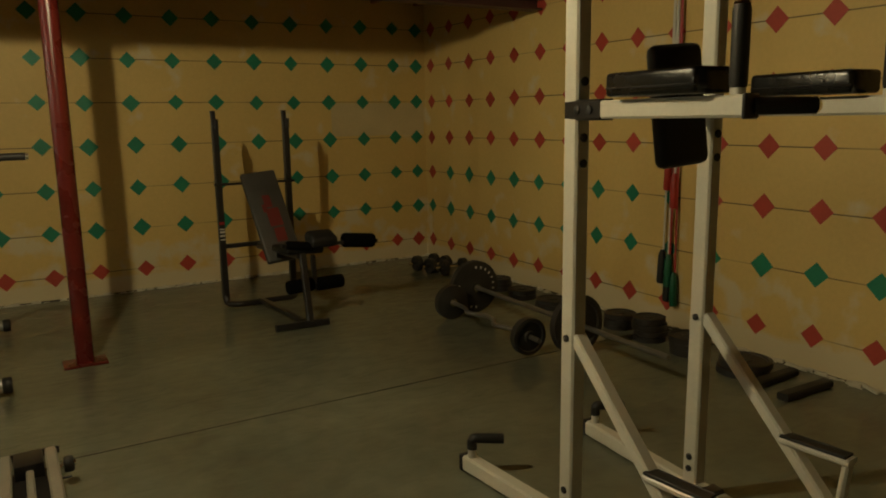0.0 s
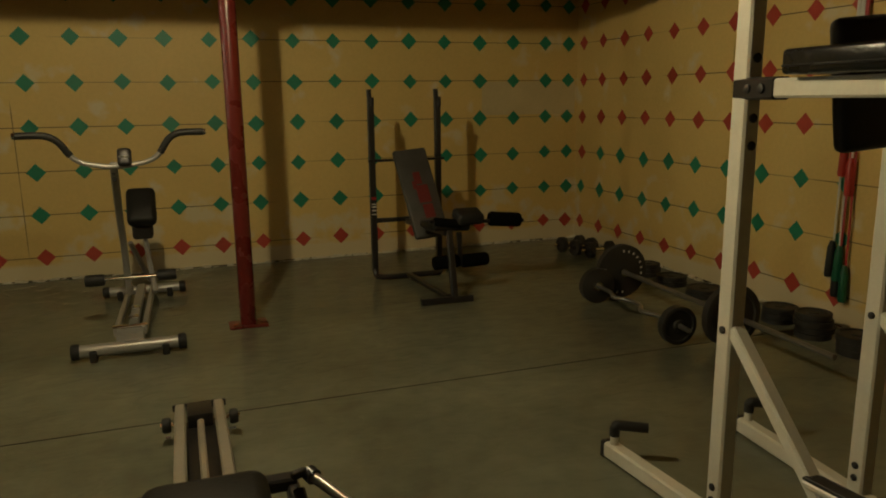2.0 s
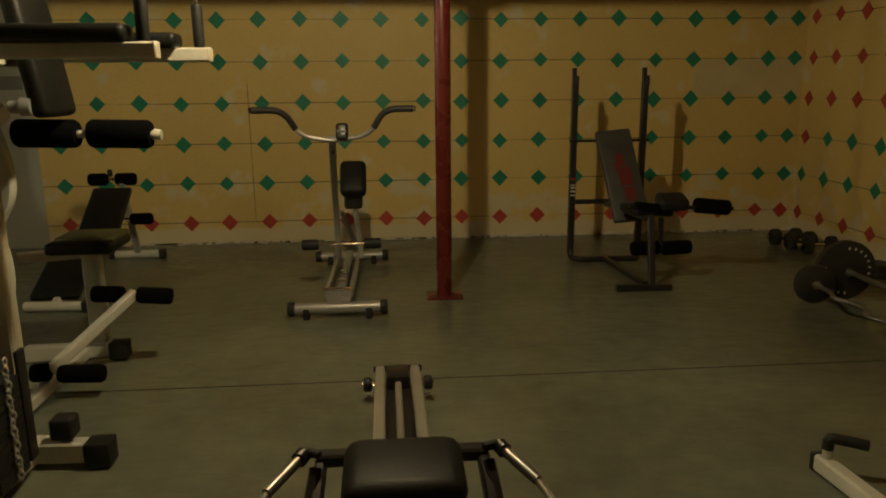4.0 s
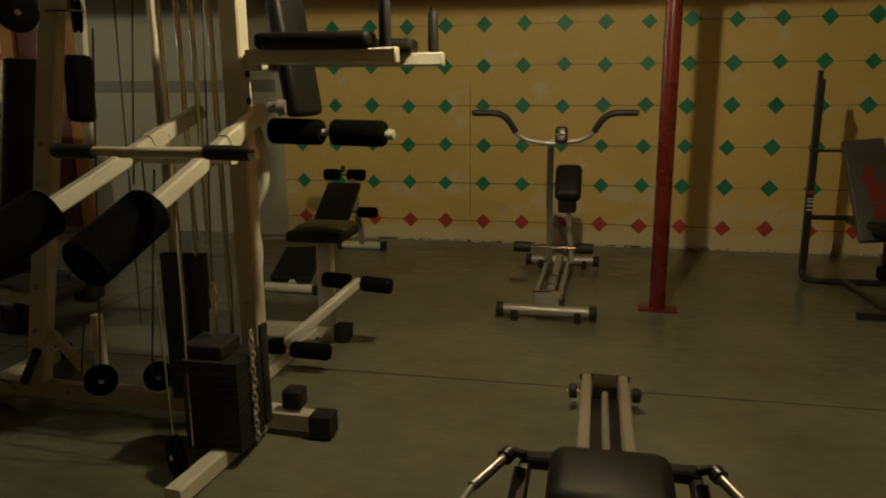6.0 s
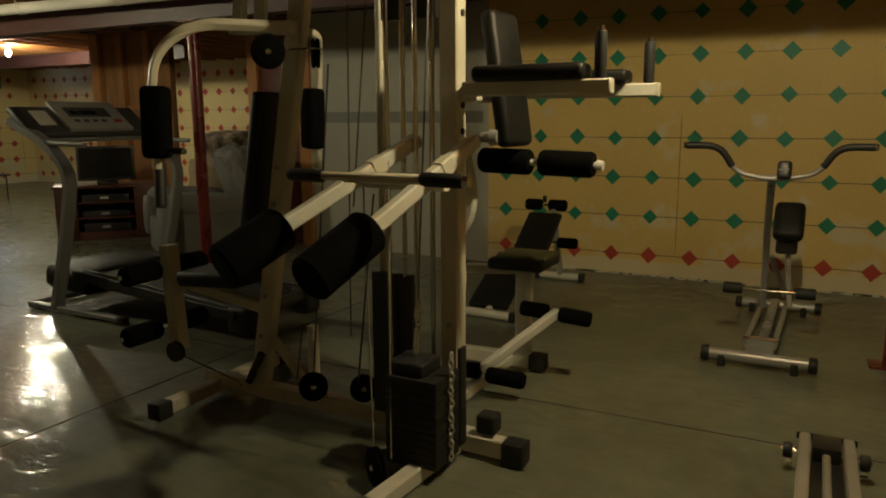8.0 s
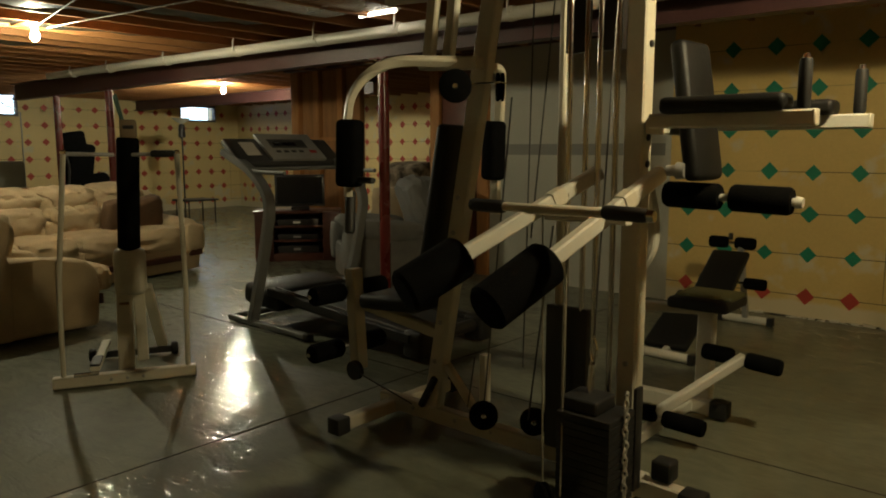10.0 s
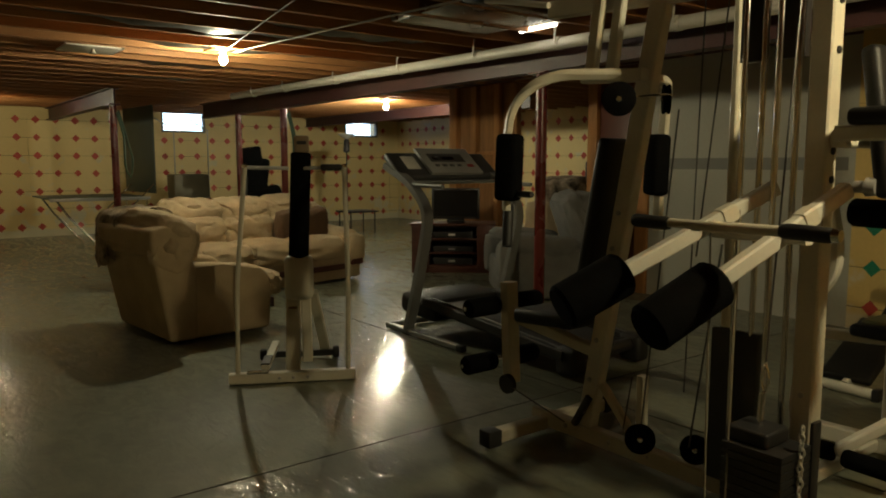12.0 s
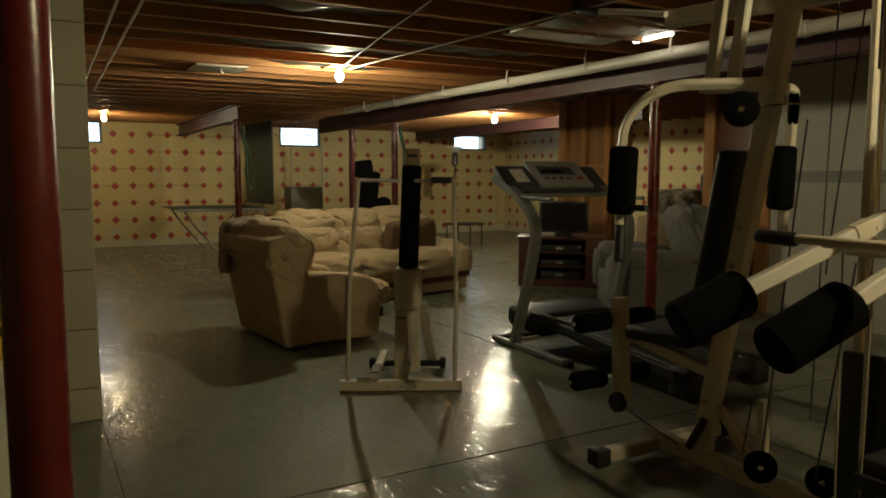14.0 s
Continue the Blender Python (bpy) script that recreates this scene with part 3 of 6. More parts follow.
    part("arm_hanger", bar((-2.065, 2.44, 1.60), (-2.02, 2.44, 1.93), 0.035, 0.05, up=(1, 0, 0)), WHITE, g)
    left = [(-1.97, 2.44, 1.60)]
    for i in range(11):
        k = i / 10 * math.pi / 2
        left.append((-2.13 - 0.185 * math.sin(k), 2.27 - 0.155 * math.sin(k), 1.39 + 0.21 * math.cos(k)))
    left += [Vector((-2.32, 2.11, 1.36)), Vector((-2.33, 2.12, 1.06))]
    part("butterfly_arm", sweep(left, tube_section(0.042, 0.03), up=(0.5, 0.8, 0.3)), IVORY, g)
    right = arc([(-2.0, 2.58, 1.60), (-2.02, 2.75, 1.60), (-2.09, 2.84, 1.52), (-2.12, 2.85, 1.1), (-2.12, 2.85, 0.95)], 0.15)
    part("butterfly_arm", sweep(right, tube_section(0.045, 0.03)), IVORY, g)
    part("arm_pad", cushion((-2.30, 2.105, 1.235), (0.10, 0.085, 0.27), (0, 2, 20), 0.022), FOAM, g, "black foam forearm pad")
    part("arm_pad", cushion((-2.12, 2.83, 1.245), (0.10, 0.085, 0.27), (0, 2, -20), 0.022), FOAM, g, "black foam forearm pad")
    part("arm_grip", roller((-2.31, 2.12, 1.13), (-2.15, 2.09, 1.13), 0.013), RUBBER, g)
    part("arm_grip", roller((-2.325, 2.12, 0.91), (-2.36, 2.16, 1.08), 0.022), RUBBER, g)
    part("pivot_housing", bar((-2.17, 2.40, 1.60), (-1.90, 2.44, 1.59), 0.06, 0.05), IVORY, g)

    def wheel(c, r, axis, name="pulley"):
        a = Vector(axis).normalized() * 0.016
        c = Vector(c)
        w = part(name, turned(c - a, c + a, [(0, r * 0.9), (0.12, r), (0.3, r), (0.5, r * 0.86), (0.7, r), (0.88, r), (1, r * 0.9)], n=28), FOAM, g, "black grooved pulley")
        part("hub", turned(c - a * 1.35, c + a * 1.35, [(0, 0.008), (0.1, 0.012), (0.9, 0.012), (1, 0.008)], n=10), CHROME, w)

    wheel((-1.86, 2.24, 1.485), 0.062, (-0.60, 0.80, 0))
    wheel((-1.80, 2.44, 1.49), 0.055, (0.75, 0.62, 0))
    part("pulley_bracket", bar((-1.95, 2.36, 1.50), (-1.74, 2.38, 1.50), 0.006, 0.055, up=(0, 1, 0)), CHROME, g)
    wheel((-1.855, 2.42, 0.155), 0.06, (-0.60, 0.80, 0))
    wheel((-1.62, 2.44, 0.18), 0.055, (-0.60, 0.80, 0))
    wheel((-1.33, 2.07, 0.074), 0.07, (0.75, 1, 0))
    part("lever_post", bar((-1.97, 2.58, 0.12), (-1.97, 2.58, 0.36), 0.04, 0.04), IVORY, g)
    # tower that holds the stacks
    part("tower_post", bar((-1.222, 2.45, 0.06), (-1.222, 2.45, 1.93), 0.070, 0.072), IVORY, g, "broad enamelled steel post")
    for z in (1.20, 1.29, 1.60, 1.75):
        part("bolt", bolt((-1.187, 2.452, z), (-1.178, 2.452, z), 0.012), BLACKSTEEL, g)
    for z in (0.5, 1.82):
        part("bolt", bolt((-1.222, 2.414, z), (-1.222, 2.406, z), 0.010), SILVER, g)
    part("tower_post", bar((-1.61, 2.60, 0.07), (-1.61, 2.60, 1.9), 0.028, 0.04), IVORY, g)
    part("tower_head", bar((-1.60, 2.50, 1.905), (-1.19, 2.45, 1.905), 0.075, 0.06), WHITE, g)
    for x in (-1.50, -1.36):
        part("pulley_block", block(x - 0.045, x + 0.045, 2.50, 2.535, 1.60, 1.86, 0.006), BLACKSTEEL, g, "black pulley block")
    part("tower_bolt_plate", block(-1.62, -1.52, 2.46, 2.472, 1.86, 1.95, 0.003), CHROME, g)
    for x, y in ((-1.475, 2.42), (-1.43, 2.46), (-1.345, 2.40), (-1.30, 2.44)):
        part("guide_rod", rod(((x, y, 0.06), (x, y, 1.9)), 0.010), CHROME, g)
    part("stack_shroud", block(-1.58, -1.40, 2.45, 2.49, 0.09, 0.66, 0.01), BLACKSTEEL, g, "black weight stack cover")
    for i in range(12):
        z = 0.055 + i * 0.0265
        part("weight_plate", block(-1.345, -1.145, 2.16, 2.34, z, z + 0.0245, 0.003), RUBBER, g)
    part("top_plate", cushion((-1.275, 2.25, 0.395), (0.14, 0.14, 0.05), soft=0.01), RUBBER, g)
    part("side_shroud", block(-1.155, -1.142, 2.345, 2.395, 0.07, 0.44, 0.004), BLACKSTEEL, g)
    part("selector_rod", rod(((-1.275, 2.26, 0.40), (-1.275, 2.27, 0.52)), 0.012), CHROME, g)
    part("snap_hook", rod(arc([(-1.275, 2.28, 0.52), (-1.26, 2.28, 0.56), (-1.275, 2.28, 0.62), (-1.29, 2.28, 0.56), (-1.275, 2.28, 0.52)], 0.02), 0.005), CHROME, g)
    for i in range(16):
        z, y = 0.06 + i * 0.0245, 2.25 + 0.004 * math.sin(i * 1.7)
        k, j = (0.011, 0.0) if i % 2 else (0.004, 0.009)
        part("chain_link", rod(arc([(-1.132, y, z), (-1.132 + j, y + k, z + 0.017), (-1.132, y, z + 0.034), (-1.132 - j, y - k, z + 0.017), (-1.132, y, z)], 0.01, 3), 0.0042, n=6), CHAIN, g)
    # cables
    for name, pts in (("cable", [(-1.275, 2.28, 0.62), (-1.28, 2.40, 1.88)]), ("cable", [(-1.75, 2.45, 1.45), (-1.86, 2.43, 0.2)]),
                      ("cable", [(-1.72, 2.55, 1.88), (-1.75, 2.55, 0.35)]), ("cable", [(-1.62, 2.55, 1.88), (-1.70, 2.52, 0.9)]),
                      ("cable", [(-2.62, 2.40, 0.2), (-2.28, 2.44, 0.1)]), ("cable", [(-1.62, 2.40, 0.2), (-1.36, 2.14, 1.0)]),
                      ("pale_cable", [(-1.37, 2.12, 0.09), (-1.44, 2.2, 1.05)]), ("pale_cable", [(-1.30, 2.12, 0.09), (-1.40, 2.3, 1.1)]),
                      ("cable", [(-1.94, 2.42, 0.17), (-1.98, 2.52, 0.36)])):
        part(name, rod(pts, 0.0035, n=6), CABLE if name == "cable" else PALECABLE, g, "" if name == "cable" else "pale coated cable")
    # press arms with thick foam, and the press handle
    for (a, m, e) in (((-1.36, 2.44, 1.17), (-1.577, 1.938, 0.906), (-1.66, 1.74, 0.80)), ((-1.13, 2.44, 1.17), (-1.27, 1.973, 0.91), (-1.338, 1.745, 0.788))):
        part("press_arm", bar(a, m, 0.042, 0.05), WHITE, g)
        part("arm_sleeve", bar(Vector(a) * 0.72 + Vector(m) * 0.28, Vector(a) * 0.63 + Vector(m) * 0.37, 0.05, 0.058), IVORY, g)
        part("press_foam", roller(m, e, 0.074), FOAM, g, "thick black foam sleeve")
    part("press_crossbar", bar((-1.42, 2.20, 1.04), (-1.12, 2.20, 1.04), 0.045, 0.05), WHITE, g)
    part("handle_bar", rod(((-1.55, 1.95, 1.075), (-0.93, 1.95, 1.07)), 0.014), IVORY, g)
    part("handle_link", bar((-1.33, 2.18, 1.045), (-1.33, 1.95, 1.07), 0.035, 0.03), IVORY, g)
    for x0, x1 in ((-1.55, -1.42), (-1.075, -0.94)):
        part("handle_grip", roller((x0, 1.95, 1.0745), (x1, 1.95, 1.0715), 0.021), RUBBER, g, "black rubber grip")
    part("handle_end", turned((-0.94, 1.95, 1.071), (-0.922, 1.95, 1.071), [(0, 0.019), (1, 0.016)], n=14), CHROME, g)
    # raised-knee station, drawn in a little at the end so that it meets the post
    before = set(g.children)
    for y, x0, x1 in ((2.5, -1.2, -0.68), (2.95, -1.2, -0.62)):
        part("arm_rail", bar((x0, y, 1.345), (x1, y, 1.345), 0.05, 0.05), WHITE, g)
        part("arm_rail_cap", cushion((x1, y, 1.345), (0.012, 0.052, 0.052), soft=0.004, segments=1), IVORY, g)
        part("forearm_pad", cushion(((x0 + x1) / 2 - 0.015, y, 1.395), (0.40, 0.12, 0.055), soft=0.02), BLACK, g, "black vinyl forearm pad")
        part("upright_grip", roller((x1 - 0.035, y, 1.37), (x1 - 0.035, y, 1.52), 0.02), RUBBER, g)
        part("grip_tip", turned((x1 - 0.035, y, 1.52), (x1 - 0.035, y, 1.535), [(0, 0.013), (1, 0.010)], n=10), CHROME, g)
    part("rail_bracket", bar((-1.21, 2.53, 1.33), (-1.21, 2.97, 1.33), 0.05, 0.055), IVORY, g)
    part("back_pad", cushion((-1.13, 2.72, 1.385), (0.06, 0.22, 0.50), (0, -9, -4), 0.025), BLACK, g, "black vinyl back pad")
    part("clamp_knob", turned((-1.19, 2.62, 1.175), (-1.12, 2.62, 1.175), [(0, 0.02), (0.5, 0.02), (0.55, 0.032), (1, 0.028)], n=10), SILVER, g)
    # hanging knee rolls on a cranked bar
    part("roll_axle", rod(((-1.28, 2.8, 1.08), (-0.79, 2.8, 1.068)), 0.014), WHITE, g)
    part("axle_end", turned((-0.80, 2.8, 1.068), (-0.775, 2.8, 1.067), [(0, 0.022), (1, 0.018)], n=10), WHITE, g)
    for x0, x1 in ((-1.27, -1.06), (-1.02, -0.81)):
        part("foam_roll", roller((x0, 2.8, 1.08 + (x0 + 1.27) * -0.02), (x1, 2.8, 1.075 + (x1 + 1.06) * -0.02), 0.05), FOAM, g, "black foam roll")
    part("cranked_bar", sweep(arc([(-1.335, 2.75, 1.11), (-1.305, 2.75, 0.98), (-1.305, 2.75, 0.87), (-1.375, 2.75, 0.76), (-1.345, 2.75, 0.58), (-1.395, 2.75, 0.40), (-1.395, 2.80, 0.07)], 0.08), tube_section(0.065, 0.045), up=(0, 1, 0)), WHITE, g)
    centre = Vector((-0.03, 0.11, 1.25)) - BASE[g]
    for ob in g.children:
        if ob not in before:
            for v in ob.data.vertices:
                v.co = centre + (v.co - centre) * 0.957
    # leg-curl bench at the back
    part("bench_base", bar((-1.64, 3.40, 0.05), (-1.27, 3.42, 0.05), 0.055, 0.07), WHITE, g)
    part("bench_base", bar((-1.38, 2.6, 0.05), (-1.38, 3.40, 0.05), 0.05, 0.05), WHITE, g)
    caps([(-1.235, 3.42, 0.05)], 0.08, g)
    part("bench_post", bar((-1.325, 3.45, 0.05), (-1.325, 3.45, 0.515), 0.075, 0.06, up=(0, 1, 0)), WHITE, g)
    part("bench_rail", bar((-1.62, 3.40, 0.495), (-1.30, 3.48, 0.50), 0.045, 0.045), WHITE, g)
    part("bench_pad", cushion((-1.35, 3.50, 0.535), (0.29, 0.28, 0.054), soft=0.02), BLACK, g, "black vinyl bench pad")
    part("pad_cover", cushion((-1.34, 3.53, 0.564), (0.26, 0.21, 0.024), soft=0.01), material("olive_vinyl", (0.05, 0.048, 0.016), 0.55, 0, 0.2, 8, 120, 0.1), g, "worn olive pad cover")
    part("curl_lever", bar((-1.36, 3.0, 0.12), (-1.10, 3.30, 0.35), 0.042, 0.042), WHITE, g)
    for p, q in (((-1.43, 2.99, 0.115), (-1.36, 3.0, 0.115)), ((-1.325, 3.0, 0.105), (-1.15, 3.0, 0.10)), ((-1.28, 3.3, 0.35), (-1.15, 3.3, 0.345)), ((-1.09, 3.3, 0.34), (-0.945, 3.3, 0.33))):
        part("foam_roll", roller(p, q, 0.037), FOAM, g, "black foam roll")
    # high pulley bar
    part("pulldown_bar", rod(((-2.44, 2.46, 1.94), (-2.70, 2.46, 2.0), (-3.0, 2.46, 2.06)), 0.014), WHITE, g)
    part("pulldown_grip", roller((-2.86, 2.46, 2.033), (-3.02, 2.46, 2.064), 0.018), RUBBER, g)
    part("high_pulley", turned((-1.75, 2.46, 1.93), (-1.75, 2.54, 1.93), [(0, 0.05), (0.3, 0.055), (0.5, 0.045), (0.7, 0.055), (1, 0.05)]), RUBBER, g)


multi_gym()
# ---- free weights and machines in front of the diamond walls ----
def power_tower():
    g = thing("power_tower", (1.78, 1.7, 0), "white steel power tower with black dip handles and padded arm rests", "exercise tower")
    for x, y, foot_end in ((1.425, 1.66, (1.385, 2.175)), (1.91, 1.61, (1.955, 2.165))):
        d = Vector((-0.04, -0.565, 0))                      # the arms run this way
        p = Vector((x, y, 0))
        part("post", bar(p + Vector((0, 0, 0.06)), p + Vector((0, 0, 2.02)), 0.05, 0.055, up=(0, 1, 0)), WHITE, g)
        f0 = Vector((*foot_end, 0.035))
        f1 = p + (p - f0).normalized() * 0.80
        f1.z = 0.035
        part("foot", bar(f0, f1, 0.05, 0.055), WHITE, g)
        part("foot_cap", cushion(f0, (0.056, 0.02, 0.062), soft=0.004, segments=1), RUBBER, g)
        part("brace", bar(p + Vector((0, -0.02, 0.625)), p + Vector((-0.02, -0.60, 0.06)), 0.042, 0.038), WHITE, g)
        s = p + Vector((-0.02, -0.32, 0.335))
        part("step", bar(s, s + Vector((0.02, -0.19, 0.0)), 0.05, 0.02), WHITE, g)
        part("step_tread", bar(s + Vector((0, 0, 0.013)), s + Vector((0.02, -0.18, 0.013)), 0.046, 0.006), RUBBER, g)
        part("step_leg", bar(s + Vector((0.02, -0.18, 0)), s + Vector((0.02, -0.15, -0.285)), 0.033, 0.02), WHITE, g)
        # push-up grip on the end of the foot
        h = f0 + Vector((0.0, -0.035, 0))
        part("grip_stem", rod((h + Vector((0, 0, 0.02)), h + Vector((0, 0, 0.075))), 0.014), WHITE, g)
        part("push_up_grip", rod(arc([h + Vector((0, 0, 0.06)), h + Vector((0, 0, 0.10)), h + Vector((0.10, -0.05, 0.092))], 0.03), 0.018), RUBBER, g, "black bent grip")
        # dip arm
        z = Vector((0, 0, 1.264))
        a1 = p + z + d * 1.02
        part("arm_bracket", bar(p + z + Vector((0, 0.02, 0)), p + z + d * 0.22, 0.051, 0.055), BLACKSTEEL, g)
        part("arm", bar(p + z + d * 0.2, a1, 0.044, 0.047), WHITE, g)
        part("arm_cap", cushion(a1, (0.046, 0.013, 0.053), soft=0.004, segments=1), BLACKSTEEL, g)
        part("forearm_pad", cushion(p + z + d * 0.59 + Vector((0, 0, 0.058)), (0.118, 0.30, 0.058), (0, 0, -5), 0.011), GLOSSBLACK, g, "black glossy vinyl forearm pad")
        part("upright_grip", roller(a1 - d * 0.06 + Vector((0, 0, 0.037)), a1 - d * 0.06 + Vector((0.0, 0, 0.205)), 0.019), RUBBER, g, "black foam upright grip")
        part("grip_ferrule", turned(a1 - d * 0.06 + Vector((0, 0, 0.022)), a1 - d * 0.06 + Vector((0, 0, 0.046)), [(0, 0.0165), (1, 0.0165)]), WHITE, g)
        part("grip_tip", turned(a1 - d * 0.06 + Vector((0, 0, 0.205)), a1 - d * 0.06 + Vector((0, 0, 0.211)), [(0, 0.0185), (1, 0.016)], n=14), CHROME, g)
        out = Vector((0.125, -0.06, 0))
        part("dip_grip", roller(a1 + out * 0.05, a1 + out, 0.018), RUBBER, g, "black dip grip")
        part("dip_grip_end", turned(a1 + out * 0.99, a1 + out * 1.06, [(0, 0.020), (1, 0.014)], n=14), CHROME, g)
        for zz in (1.12, 1.19, 1.34, 0.62, 0.11, 0.15):
            if zz > 0.7:
                c = p + Vector((0.0, -0.0265, zz))
                part("bolt", bolt(c, c + Vector((0, -0.008, 0)), 0.0125), RUBBER, g)
            else:
                c = p + Vector((-0.024, 0.0, zz))
                part("bolt", bolt(c, c + Vector((-0.008, 0, 0)), 0.011), RUBBER, g)
        for q in (0.06, 0.15):
            c = p + z + d * q + Vector((-0.0255, 0, 0))
            part("bracket_bolt", bolt(c, c + Vector((-0.008, 0, 0)), 0.012), RUBBER, g)
        part("pad_seam", rod(arc([p + z + d * (0.59 + k * 0.255) + Vector((-0.060, 0, 0.049)) for k in (-1, 0, 1)], 0.05), 0.003, n=6), BLACKSTEEL, g)
    part("back_crossbar", bar((1.425, 1.66, 1.264), (1.91, 1.61, 1.264), 0.035, 0.035), WHITE, g)
    part("base_crossbar", bar((1.425, 1.56, 0.05), (1.92, 1.52, 0.05), 0.05, 0.05), BLACKSTEEL, g)
    part("back_pad", cushion((1.734, 1.583, 1.273), (0.182, 0.05, 0.346), (-4, -5, -6), 0.03), BLACK, g, "black vinyl back pad")
    part("top_crossbar", bar((1.425, 1.66, 2.03), (1.91, 1.61, 2.03), 0.046, 0.046), WHITE, g)


power_tower()


def weight_bench():
    g = thing("weight_bench", (1.55, 4.7, 0), "black weight bench with raised grey-black backrest and foam leg rolls", "weight bench")
    y = 5.05
    for x in (1.285, 1.765):
        part("upright", bar((x, y, 0.05), (x, y, 1.24), 0.042, 0.042), BLACKSTEEL, g)
        part("bar_hook", bar((x - 0.002, y + 0.012, 1.22), (x - 0.006, y + 0.012, 1.315), 0.03, 0.03), BLACKSTEEL, g)
        part("bar_hook_lip", bar((x + 0.004, y - 0.035, 1.2), (x + 0.004, y - 0.035, 1.262), 0.026, 0.014), BLACKSTEEL, g)
    part("base_tube", rod(arc([(1.285, y, 0.08), (1.285, y - 0.02, 0.025), (1.33, y - 0.09, 0.025), (1.72, y - 0.09, 0.025), (1.765, y - 0.02, 0.025), (1.765, y, 0.08)], 0.06), 0.021), BLACKSTEEL, g)
    part("spine_tube", bar((1.50, 4.96, 0.035), (1.55, 4.27, 0.035), 0.04, 0.03), BLACKSTEEL, g)
    part("front_foot", bar((1.37, 4.26, 0.022), (1.70, 4.24, 0.022), 0.042, 0.04), BLACKSTEEL, g)
    part("front_post", bar((1.585, 4.25, 0.03), (1.59, 4.36, 0.47), 0.04, 0.04, up=(0, 1, 0)), BLACKSTEEL, g)
    part("crossbar", bar((1.27, y, 0.415), (1.78, y, 0.415), 0.03, 0.03), BLACKSTEEL, g)
    part("adjusting_rod", rod(((1.25, y - 0.03, 0.835), (1.80, y - 0.03, 0.835)), 0.009), BLACKSTEEL, g)
    part("seat_rail", bar((1.53, y, 0.40), (1.57, 4.34, 0.43), 0.04, 0.04), BLACKSTEEL, g)
    back = part("backrest", cushion((1.557, 4.825, 0.625), (0.235, 0.045, 0.66), (-33, -5, 0), 0.015), material("worn_grey_vinyl", (0.055, 0.052, 0.046), 0.5, 0, 0.2, 8, 120, 0.1), g, "dark grey vinyl backrest with a faded red print")
    b = bmesh.new()
    for u, v, w, h in ((0.0, 0.10, 0.05, 0.09), (0.015, -0.02, 0.085, 0.13), (0.02, -0.15, 0.07, 0.10), (-0.03, 0.05, 0.03, 0.06)):
        join(b, block(u - w / 2, u + w / 2, -0.0245, -0.0232, v - h / 2, v + h / 2, 0.0), pose(1.557, 4.825, 0.625, -33, -5, 0))
    part("red_print", b, material("faded_red_print", (0.15, 0.014, 0.012), 0.6), back, "faded red printed bars")
    part("seat", cushion((1.60, 4.46, 0.455), (0.25, 0.26, 0.05), (-3, 4, 3), 0.02), BLACK, g, "black vinyl seat")
    part("curl_pad", cushion((1.72, 4.36, 0.52), (0.18, 0.13, 0.075), (20, 0, 3), 0.025), RUBBER, g)
    part("curl_roll_axle", rod(((1.46, 4.35, 0.50), (2.09, 4.33, 0.475)), 0.012), BLACKSTEEL, g)
    for x0, x1 in ((1.49, 1.66), (1.86, 2.07)):
        part("foam_roll", roller((x0, 4.35, 0.498), (x1, 4.34, 0.478), 0.046 if x0 > 1.8 else 0.03), FOAM, g, "black foam roll")
    for x0, x1 in ((1.50, 1.67), (1.69, 1.87)):
        part("foam_roll", roller((x0, 4.40, 0.225), (x1, 4.40, 0.23), 0.043), FOAM, g, "black foam roll")
    part("leg_lever", bar((1.66, 4.36, 0.42), (1.68, 4.40, 0.20), 0.03, 0.03), BLACKSTEEL, g)
    for z, m, h in ((0.565, LABELRED, 0.02), (0.53, LABELWHITE, 0.008), (0.51, LABELWHITE, 0.012), (0.485, LABELWHITE, 0.012), (0.46, LABELWHITE, 0.008)):
        part("label_bar", block(1.268, 1.302, 5.0275, 5.0285, z, z + h), m, g)


weight_bench()


